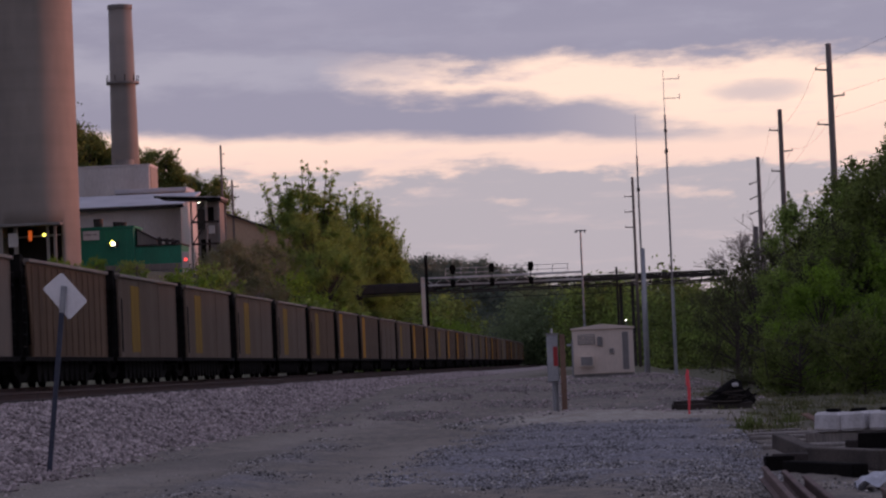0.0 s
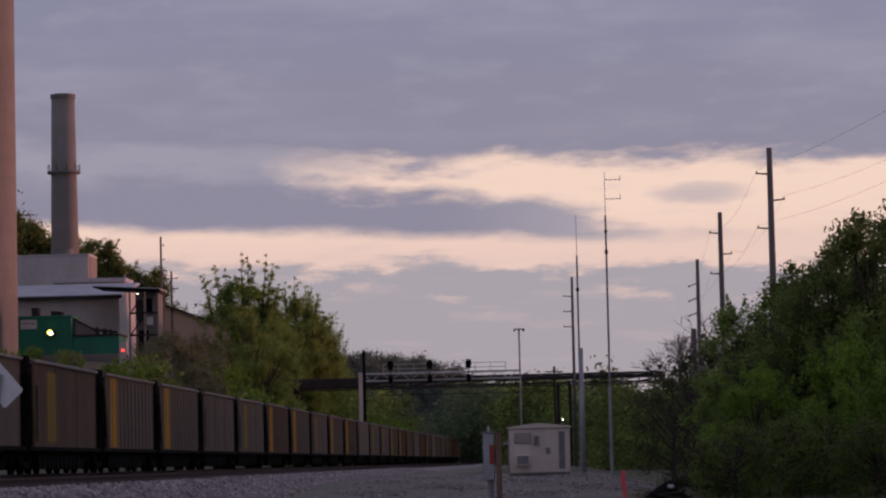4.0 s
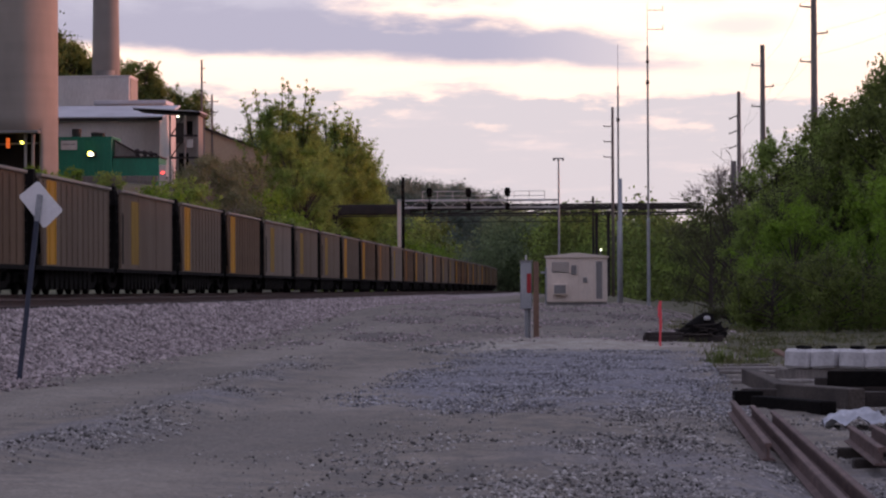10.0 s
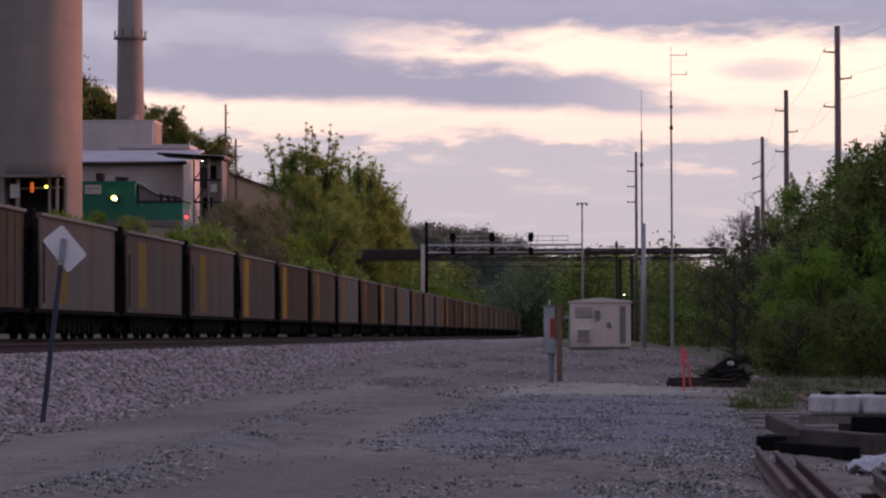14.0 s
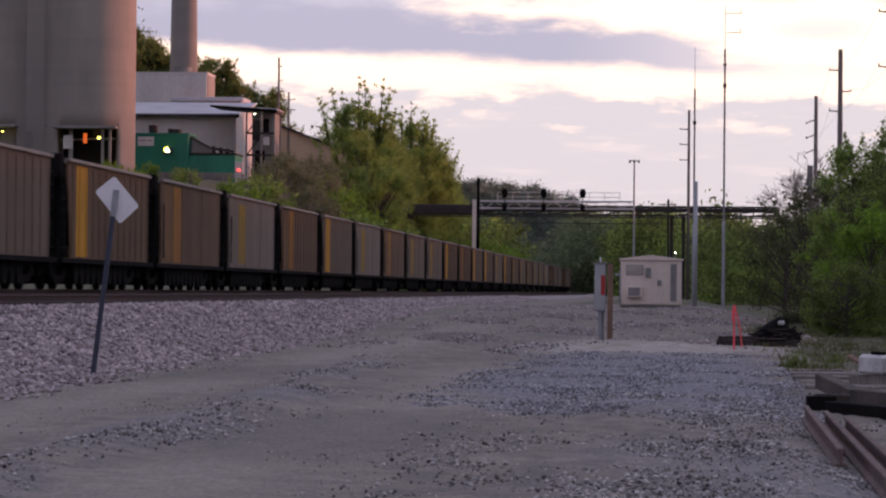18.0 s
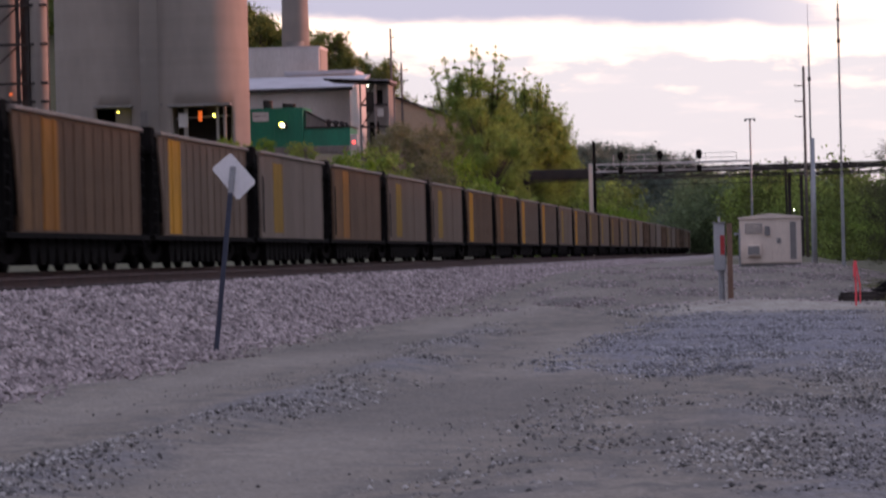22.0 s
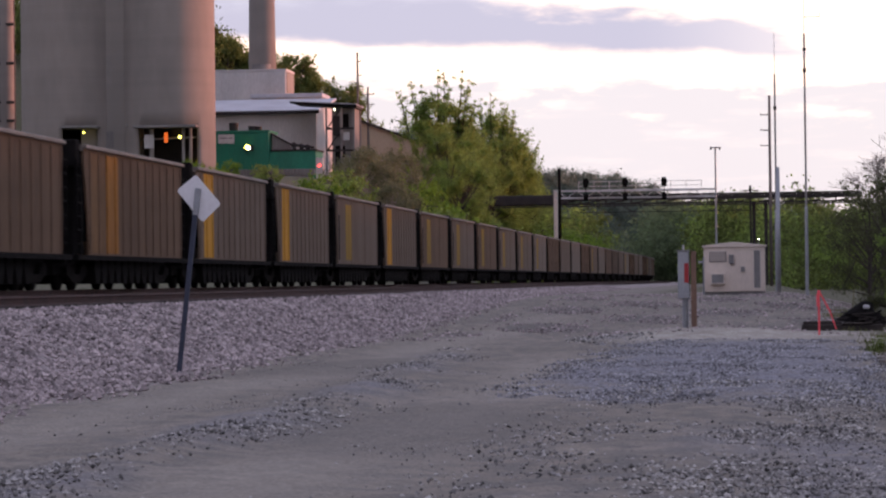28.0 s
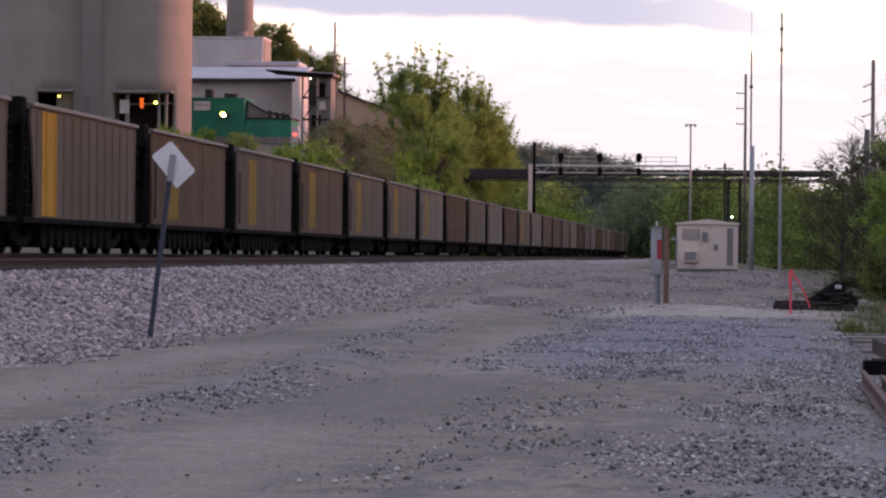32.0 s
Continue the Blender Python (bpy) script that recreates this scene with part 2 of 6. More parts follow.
BARK = surface("bark", (0.075, 0.06, 0.05), (0.045, 0.037, 0.032), 2.0, 0.95, 0, 0.6, 15, 0.3, 4)
HUT = surface("beige_painted_steel", (0.74, 0.635, 0.55), (0.64, 0.55, 0.48), 0.7, 0.6, 0, 0.1, 12, 0.06, 3)
HUT_DARK = surface("grey_vent_steel", (0.25, 0.24, 0.24), (0.20, 0.19, 0.19), 2.0, 0.6, 0.2, 0.1, 20, 0.1)
SIGNWHITE = surface("dull_white_sign_back", (0.80, 0.79, 0.80), (0.72, 0.71, 0.73), 2.0, 0.45, 0.2, 0.05, 20, 0.05)
SIGNPOST = surface("dark_blue_steel_post", (0.055, 0.065, 0.10), (0.04, 0.045, 0.07), 3.0, 0.6, 0.3, 0.1, 30, 0.2)
RED = surface("red_reflector", (0.33, 0.014, 0.02), (0.27, 0.011, 0.016), 3.0, 0.4, 0, 0.05, 20, 0.08)
PINKTAPE = surface("pink_marker_plastic", (0.85, 0.10, 0.12), (0.75, 0.07, 0.09), 3.0, 0.5, 0, 0.05, 20, 0.08)
WHITEFOAM = surface("white_plastic_block", (0.64, 0.63, 0.64), (0.44, 0.43, 0.44), 4.0, 0.7, 0, 0.3, 15, 0.15)
TARP = surface("crumpled_plastic_sheet", (0.50, 0.525, 0.59), (0.34, 0.355, 0.40), 3.0, 0.35, 0, 0.3, 15, 0.1)
def leafy(m, share=0.6):
    """Lets light through a leaf material."""
    n, l = m.node_tree.nodes, m.node_tree.links
    p, o = n["Principled BSDF"], n["Material Output"]
    t, x = n.new("ShaderNodeBsdfTranslucent"), n.new("ShaderNodeMixShader")
    l.new(p.inputs["Base Color"].links[0].from_socket, t.inputs["Color"])
    x.inputs[0].default_value = share
    l.new(p.outputs[0], x.inputs[1])
    l.new(t.outputs[0], x.inputs[2])
    l.new(x.outputs[0], o.inputs["Surface"])
    return m


LEAF = leafy(surface("spring_leaves", (0.300, 0.395, 0.095), (0.185, 0.265, 0.066), 0.25, 0.7, 0, 0, 1.2, 0.35, 1, 0.35))
LEAF_BRIGHT = leafy(surface("fresh_leaves", (0.235, 0.365, 0.045), (0.135, 0.225, 0.036), 0.3, 0.7, 0, 0, 1.2, 0.3, 1, 0.35))
LEAF_DARK = leafy(surface("deep_green_leaves", (0.180, 0.222, 0.058), (0.112, 0.146, 0.044), 0.2, 0.75, 0, 0, 1.2, 0.35, 1, 0.35))
LEAF_BROWN = leafy(surface("budding_twigs", (0.205, 0.215, 0.115), (0.140, 0.150, 0.085), 0.3, 0.8, 0, 0, 1.2, 0.3, 1, 0.35))
LEAF_OLIVE = leafy(surface("olive_buds", (0.120, 0.128, 0.060), (0.078, 0.086, 0.044), 0.3, 0.8, 0, 0, 1.2, 0.3, 1, 0.35))
# Distance haze is mixed into the next two leaf colours.
LEAF_FAR_HAZE = leafy(surface("haze_tinted_far_leaves", (0.140, 0.185, 0.150), (0.105, 0.142, 0.117), 0.06, 0.85, 0, 0, 0.4, 0.3, 1, 0.3))
LEAF_HAZE = leafy(surface("haze_tinted_mid_leaves", (0.215, 0.275, 0.145), (0.150, 0.200, 0.108), 0.10, 0.8, 0, 0, 0.6, 0.35, 1, 0.3))
STRAW = surface("dry_grass", (0.16, 0.145, 0.07), (0.08, 0.10, 0.03), 0.8, 0.9, 0, 0, 3, 0.3, 1, 0.35)
STONE = surface("ballast_stone", (0.395, 0.335, 0.332), (0.255, 0.214, 0.214), 0.8, 0.9, 0, 0.4, 30, 0.2, 1, 0.6)
STONE_BLUE = surface("blue_grey_gravel", (0.310, 0.306, 0.324), (0.172, 0.172, 0.188), 0.8, 0.8, 0, 0.4, 30, 0.2, 1, 0.8)
STONE_MIX = surface("dark_mixed_gravel", (0.338, 0.321, 0.303), (0.190, 0.182, 0.178), 0.8, 0.85, 0, 0.4, 30, 0.2, 1, 0.85)
YELLOW = surface("faded_yellow_panel", (0.355, 0.215, 0.035), (0.255, 0.158, 0.034), 0.8, 0.8, 0, 0.1, 8, 0.15, 4)
YELLOW_BRIGHT = surface("yellow_panel", (0.60, 0.305, 0.040), (0.46, 0.230, 0.036), 0.8, 0.8, 0, 0.1, 8, 0.15, 4)
RUSTY = surface("rust_brown_panel", (0.215, 0.122, 0.058), (0.165, 0.096, 0.050), 0.6, 0.85, 0, 0.1, 8, 0.2, 4)
ORANGE = surface("rusty_orange_panel", (0.40, 0.180, 0.036), (0.27, 0.122, 0.034), 0.8, 0.8, 0, 0.1, 8, 0.2, 4)
CAR_GREY = surface("dusty_grey_aluminium", (0.182, 0.138, 0.106), (0.138, 0.098, 0.070), 0.5, 0.8, 0, 0.1, 7, 0.12, 5)
CAR_LIGHT = surface("pale_grey_aluminium", (0.225, 0.180, 0.145), (0.172, 0.135, 0.106), 0.5, 0.8, 0, 0.1, 7, 0.12, 5)
CAR_BROWN = surface("brown_stained_aluminium", (0.172, 0.112, 0.072), (0.118, 0.076, 0.050), 0.5, 0.85, 0, 0.1, 7, 0.18, 5)
for paint in (YELLOW, YELLOW_BRIGHT, RUSTY, ORANGE, CAR_GREY, CAR_LIGHT, CAR_BROWN):
    paint.node_tree.nodes["Principled BSDF"].inputs["Specular IOR Level"].default_value = 0.15
CHORD = surface("bare_aluminium_chord", (0.25, 0.212, 0.185), (0.18, 0.152, 0.133), 0.8, 0.55, 0.2, 0.1, 8, 0.12)
GLOW_YELLOW = glow("sodium_lamp", (1.0, 0.85, 0.12), 5)
GLOW_WHITE = glow("white_lamp", (1.0, 0.97, 0.75), 7)
GLOW_ORANGE = glow("orange_glow", (1.0, 0.16, 0.02), 0.5)
GLOW_RED = glow("red_lamp", (1.0, 0.06, 0.05), 3)


# ---- mesh helpers ----
def link(name, verts, faces, material, parent=None, label="", smooth=False):
    me = bpy.data.meshes.new(name)
    me.from_pydata(verts, [], faces)
    me.materials.append(material)
    if smooth:
        me.polygons.foreach_set("use_smooth", [True] * len(me.polygons))
    me.update()
    ob = new(name, me)
    if parent:
        ob.parent = parent
    return tagged(ob, label)


def part(name, bm, material, parent=None, label="", smooth=False):
    """Links a bmesh as one mesh object under a thing or a part."""
    me = bpy.data.meshes.new(name)
    bm.normal_update()
    bm.to_mesh(me)
    bm.free()
    me.materials.append(material)
    if smooth:
        me.polygons.foreach_set("use_smooth", [True] * len(me.polygons))
    ob = new(name, me)
    if parent:
        ob.parent = parent
    return tagged(ob, label)


def again(ob, parent, m=None, label=""):
    """One more object on the same mesh."""
    o = new(ob.name.split(".")[0], ob.data)
    o.parent = parent
    if m is not None:
        o.matrix_basis = m
    return tagged(o, label)


def thing(name, m, label, category, group="", kind=""):
    ob = new(name)
    ob.matrix_basis = m
    return tagged(ob, label, category, group, kind)


def box(bm, x0, x1, y0, y1, z0, z1, bevel=0.0, m=None):
    g = bmesh.ops.create_cube(bm, size=1)["verts"]
    for v in g:
        v.co = Vector(((x0 + x1) / 2 + v.co.x * (x1 - x0), (y0 + y1) / 2 + v.co.y * (y1 - y0), (z0 + z1) / 2 + v.co.z * (z1 - z0)))
    if bevel:
        edges = list({e for v in g for e in v.link_edges})
        r = bmesh.ops.bevel(bm, geom=edges, offset=bevel, segments=1, affect="EDGES", profile=0.5)
        g = list({v for f in r["faces"] for v in f.verts} | {v for v in g if v.is_valid})
    if m is not None:
        bmesh.ops.transform(bm, matrix=m, verts=g)
    return g


def boxed(*args, **kw):
    bm = bmesh.new()
    box(bm, *args, **kw)
    return bm


def tube(bm, a, b, r0, r1=None, n=8):
    a, b = Vector(a), Vector(b)
    d = b - a
    m = Matrix.Translation((a + b) / 2) @ d.to_track_quat("Z", "Y").to_matrix().to_4x4()
    return bmesh.ops.create_cone(bm, cap_ends=True, segments=n, radius1=r0, radius2=r0 if r1 is None else r1, depth=d.length, matrix=m)["verts"]


def tubed(*args, **kw):
    bm = bmesh.new()
    tube(bm, *args, **kw)
    return bm


def prism(profile, y0, y1):
    """A profile in x and z, drawn out along y."""
    bm = bmesh.new()
    a = [bm.verts.new((x, y0, z)) for x, z in profile]
    b = [bm.verts.new((x, y1, z)) for x, z in profile]
    n = len(profile)
    for i in range(n):
        bm.faces.new((a[i], a[(i + 1) % n], b[(i + 1) % n], b[i]))
    bm.faces.new(a[::-1])
    bm.faces.new(b)
    bmesh.ops.recalc_face_normals(bm, faces=bm.faces)
    return bm


def ramp(x):
    x = np.clip(x, 0, 1)
    return x * x * (3 - 2 * x)


def bend(y):
    """How far the line swings to the left beyond 470 m."""
    return -np.maximum(np.asarray(y, float) - 470, 0) ** 2 / 5600


def bank_toe(y):
    """Where the ballast bank meets the road."""
    return -9.5 - 0.024 * np.clip(np.asarray(y, float) - 45, -15, 70)


def ground_z(x, y):
    x, y = np.asarray(x, float), np.asarray(y, float)
    xo = x - bend(y)
    z = 0.75 * ramp((y - 80) / 75) * ramp((6 - x) / 5) - 0.3 * ramp((60 - y) / 20) * ramp((x - 0.9) / 1.2)
    z = z + 0.23 * np.exp(-((y - 80) / 5) ** 2) * np.exp(-((x + 1.3) / 2.8) ** 2)        # low mound of road stone
    z = z + 0.11 * np.exp(-((xo + 5.3 + 0.045 * np.clip(y - 38, 0, 40)) / 0.5) ** 2) * ramp((66 - y) / 15)   # windrow between the wheel tracks
    s = np.clip((bank_toe(y) - xo) / (13.3 + bank_toe(y)), 0, 1)
    s = 0.6 * s + 0.4 * ramp(s)
    z = z * (1 - s) + (1.13 - 0.06 * ramp((xo + 17.6) / 1.0)) * s
    z = z + 10.1 * ramp((-24.5 - xo) / 16) * ramp((y - 150) / 125) * (1 - ramp((y - 365) / 60) * ramp((x + 62) / 25))
    z = z + 22 * ramp((-48 - x) / 38) * ramp((y - 345) / 60)                              # wooded hill behind the plant
    z = z + 8 * ramp((y - 690) / 190) * ramp((np.abs(xo + 17) - 8) / 30)
    z = z + 21 * np.exp(-((x + 52) / 22) ** 2) * ramp((y - 850) / 130)
    z = z + 24 * ramp((x - 32) / 45)                                                      # unseen rise on the right, added to keep the low sun off the train
    return z


def gz(x, y):
    return float(ground_z(x, y))


# ---- ground ----
def build_ground():
    far = [60 * 1.35 ** i for i in range(1, 14)]
    xs = np.array([-60 - v for v in far[::-1]] + list(np.arange(-120, -24, 3)) + list(np.arange(-24, 8, 0.25)) + list(np.arange(8, 60, 2)) + [60 + v for v in far])
    ys = np.array([-3000, -1000, -300, -100, -40, -10] + list(np.arange(0, 18, 2)) + list(np.arange(18, 100, 0.4)) + list(np.arange(100, 240, 1.5)) + list(np.arange(240, 700, 6)) + [700 * 1.15 ** i for i in range(0, 14)])
    gx, gy = np.meshgrid(xs, ys)
    z = ground_z(gx, gy)
    rough = np.random.RandomState(3).rand(*gx.shape) - 0.5
    z = z + rough * 0.05 * (np.abs(gx) < 30) * (gy < 160)
    near = (gy < 110) & (np.abs(gx) < 26)
    bumps = np.sin(gx * 1.7 + gy * 0.35) * np.sin(gy * 0.5 - gx * 0.6) * 0.035
    z = np.where(near & (gx > -9.6), z + bumps, z)
    verts = np.stack([gx, gy, z], -1).reshape(-1, 3)
    nx, ny = len(xs), len(ys)
    idx = np.arange(nx * ny).reshape(ny, nx)
    faces = np.stack([idx[:-1, :-1], idx[:-1, 1:], idx[1:, 1:], idx[1:, :-1]], -1).reshape(-1, 4)
    ob = link("ground", verts.tolist(), faces.tolist(), ground_material(), None, "grey gravel yard with ballast bank and weedy edges", True)
    tagged(ob, "", "ground", "", "structure")
    me = ob.data
    x, y = verts[:, 0], verts[:, 1]
    xo = x - bend(y)
    n1 = np.sin(x * 0.9 + y * 0.21) * 0.6 + np.sin(x * 2.3 - y * 0.33) * 0.4
    ballast = ramp((bank_toe(y) + 0.4 - xo + 0.35 * n1) / 0.9) * ramp((xo + 25) / 3)
    blue = ramp((x + 3.4 + 0.6 * n1) / 1.0) * ramp((2.2 - x) / 1.2) * ramp((y - 36 + 3 * n1) / 8) * ramp((74 - y + 2 * n1) / 6)
    blue = np.maximum(blue, 0.7 * np.exp(-((xo + 5.3 + 0.045 * np.clip(y - 38, 0, 40) + 0.25 * n1) / 0.55) ** 2) * ramp((72 - y) / 15) * (0.55 + 0.45 * np.sin(y * 0.62 + 1.2)))
    blue = np.maximum(blue, 0.55 * ramp((x + 1.5 + n1) / 1.5) * ramp((33 - y) / 6) * ramp((y - 15) / 4))
    grass = np.maximum(ramp((x - 2.3 + 0.5 * n1) / 1.4) * ramp((y - 57) / 7), ramp((-23.5 - xo) / 3))
    grass = np.maximum(grass, ramp((x - 2.5) / 3) * ramp((y - 82) / 20))
    grass = np.maximum(grass, ramp((y - 168) / 25) * ramp((xo + 8) / 3))
    col = np.stack([ballast, np.clip(blue, 0, 1), grass, np.ones_like(x)], -1).astype("f")
    attr = me.color_attributes.new("cover", "FLOAT_COLOR", "POINT")
    attr.data.foreach_set("color", col.ravel())
    mound = np.exp(-((y - 77 + 2 * n1) / 5.0) ** 2) * ramp((x + 4.6 + n1) / 1.5) * ramp((4.2 - x + n1) / 2)
    lane = np.exp(-((xo + 7.6 + 0.3 * n1) / 0.9) ** 2) + np.exp(-((xo + 3.6 + 0.4 * n1) / 0.8) ** 2) * ramp((70 - y) / 20)
    lane = lane * ramp((130 - y) / 40)
    damp = 0.55 * ramp((np.sin(x * 0.7 + y * 0.13) + np.sin(y * 0.19 - x * 0.5) - 0.9) / 0.8) * (xo > -9) * ramp((90 - y) / 20)
    damp = np.maximum(damp, ramp((np.sin(x * 1.3 + y * 0.31) + np.sin(y * 0.23 - x * 0.8) + 0.3 * n1 - 0.1) / 0.7) * ramp((y - 80) / 6) * ramp((165 - y) / 25) * (xo > -9.2))
    sand = np.stack([np.clip(mound, 0, 1), np.clip(0.6 * lane, 0, 1), damp, np.ones_like(x)], -1).astype("f")
    me.color_attributes.new("sand", "FLOAT_COLOR", "POINT").data.foreach_set("color", sand.ravel())
    return ob


def ground_material():
    m = bpy.data.materials.new("yard_ground")
    m.use_nodes = True
    n, l = m.node_tree.nodes, m.node_tree.links
    p = n["Principled BSDF"]
    at = n.new("ShaderNodeAttribute")
    at.attribute_name = "cover"
    sp = n.new("ShaderNodeSeparateColor")
    l.new(at.outputs["Color"], sp.inputs[0])
    geo = n.new("ShaderNodeNewGeometry")

    def tex(scale, detail=5.0):
        t = n.new("ShaderNodeTexNoise")
        t.inputs["Scale"].default_value, t.inputs["Detail"].default_value = scale, detail
        l.new(geo.outputs["Position"], t.inputs["Vector"])
        return t.outputs[0]

    def mapped(v, a, b, c=0.0, d=1.0):
        r = n.new("ShaderNodeMapRange")
        r.inputs[1].default_value, r.inputs[2].default_value, r.inputs[3].default_value, r.inputs[4].default_value = a, b, c, d
        l.new(v, r.inputs[0])
        return r.outputs[0]

    def mix(f, a, b):
        x = n.new("ShaderNodeMix")
        x.data_type = "RGBA"
        for s, v in ((x.inputs[0], f), (x.inputs[6], a), (x.inputs[7], b)):
            if isinstance(v, tuple):
                s.default_value = (*v, 1)
            else:
                l.new(v, s)
        return x.outputs[2]

    patches, mid, grit = tex(0.35), tex(2.2), tex(22.0, 3.0)
    vor = n.new("ShaderNodeTexVoronoi")
    vor.inputs["Scale"].default_value = 17.0
    l.new(geo.outputs["Position"], vor.inputs["Vector"])
    pebble = n.new("ShaderNodeSeparateColor")
    l.new(vor.outputs["Color"], pebble.inputs[0])
    dirt = mix(mapped(patches, 0.35, 0.65), (0.197, 0.172, 0.142), (0.266, 0.233, 0.193))
    dirt = mix(mapped(mid, 0.42, 0.62), dirt, (0.150, 0.138, 0.124))
    ballast = mix(mapped(pebble.outputs[0], 0, 1), (0.17, 0.148, 0.145), (0.39, 0.335, 0.325))
    blue = mix(mapped(pebble.outputs[1], 0, 1), (0.105, 0.104, 0.124), (0.275, 0.272, 0.305))
    grass = mix(mapped(mid, 0.35, 0.65), (0.062, 0.070, 0.030), (0.105, 0.092, 0.056))
    at2 = n.new("ShaderNodeAttribute")
    at2.attribute_name = "sand"
    sp2 = n.new("ShaderNodeSeparateColor")
    l.new(at2.outputs["Color"], sp2.inputs[0])
    dirt = mix(sp2.outputs[1], dirt, (0.302, 0.271, 0.232))
    dirt = mix(sp2.outputs[2], dirt, (0.127, 0.115, 0.102))
    pale = n.new("ShaderNodeMath")
    pale.operation = "MULTIPLY"
    l.new(sp2.outputs[0], pale.inputs[0])
    l.new(mapped(mid, 0.36, 0.6, 0.3, 1.0), pale.inputs[1])
    dirt = mix(pale.outputs[0], dirt, (0.415, 0.384, 0.335))
    c = mix(sp.outputs[0], dirt, ballast)
    edge = n.new("ShaderNodeMath")
    edge.operation, edge.use_clamp = "MULTIPLY", True
    l.new(sp.outputs[1], edge.inputs[0])
    l.new(mapped(mid, 0.35, 0.5, 0.45, 1.0), edge.inputs[1])
    c = mix(edge.outputs[0], c, blue)
    c = mix(sp.outputs[2], c, grass)
    sc = n.new("ShaderNodeVectorMath")
    sc.operation = "SCALE"
    l.new(c, sc.inputs[0])
    l.new(mapped(grit, 0.3, 0.7, 0.75, 1.25), sc.inputs["Scale"])
    l.new(sc.outputs[0], p.inputs["Base Color"])
    p.inputs["Roughness"].default_value = 0.95
    b = n.new("ShaderNodeBump")
    b.inputs["Strength"].default_value, b.inputs["Distance"].default_value = 0.7, 0.04
    l.new(grit, b.inputs["Height"])
    l.new(b.outputs[0], p.inputs["Normal"])
    return m


def stones(name, spots, sizes, material, label, seed):
    """Broken stones as one mesh: squashed, skewed octahedra."""
    rs = np.random.RandomState(seed)
    n = len(spots)
    base = np.array([(1, 0, 0), (-1, 0, 0), (0, 1, 0), (0, -1, 0), (0, 0, 1), (0, 0, -1)], float)
    tri = np.array([(0, 2, 4), (2, 1, 4), (1, 3, 4), (3, 0, 4), (2, 0, 5), (1, 2, 5), (3, 1, 5), (0, 3, 5)])
    v = base[None] * (0.6 + 0.7 * rs.rand(n, 6, 1)) + 0.25 * (rs.rand(n, 6, 3) - 0.5)
    a = rs.rand(n) * 6.283
    ca, sa = np.cos(a)[:, None], np.sin(a)[:, None]
    v = np.stack([v[..., 0] * ca - v[..., 1] * sa, v[..., 0] * sa + v[..., 1] * ca, v[..., 2] * 0.75], -1)
    v = v * sizes[:, None, None] + spots[:, None]
    f = tri[None] + (np.arange(n) * 6)[:, None, None]
    ob = link(name, v.reshape(-1, 3).tolist(), f.reshape(-1, 3).tolist(), material)
    return tagged(ob, label, "gravel", "", "stuff")


def scatter(n, x0, x1, y0, y1, seed, power=1.0):
    rs = np.random.RandomState(seed)
    x = x0 + (x1 - x0) * rs.rand(n)
    y = y0 + (y1 - y0) * rs.rand(n) ** power
    return x, y, rs


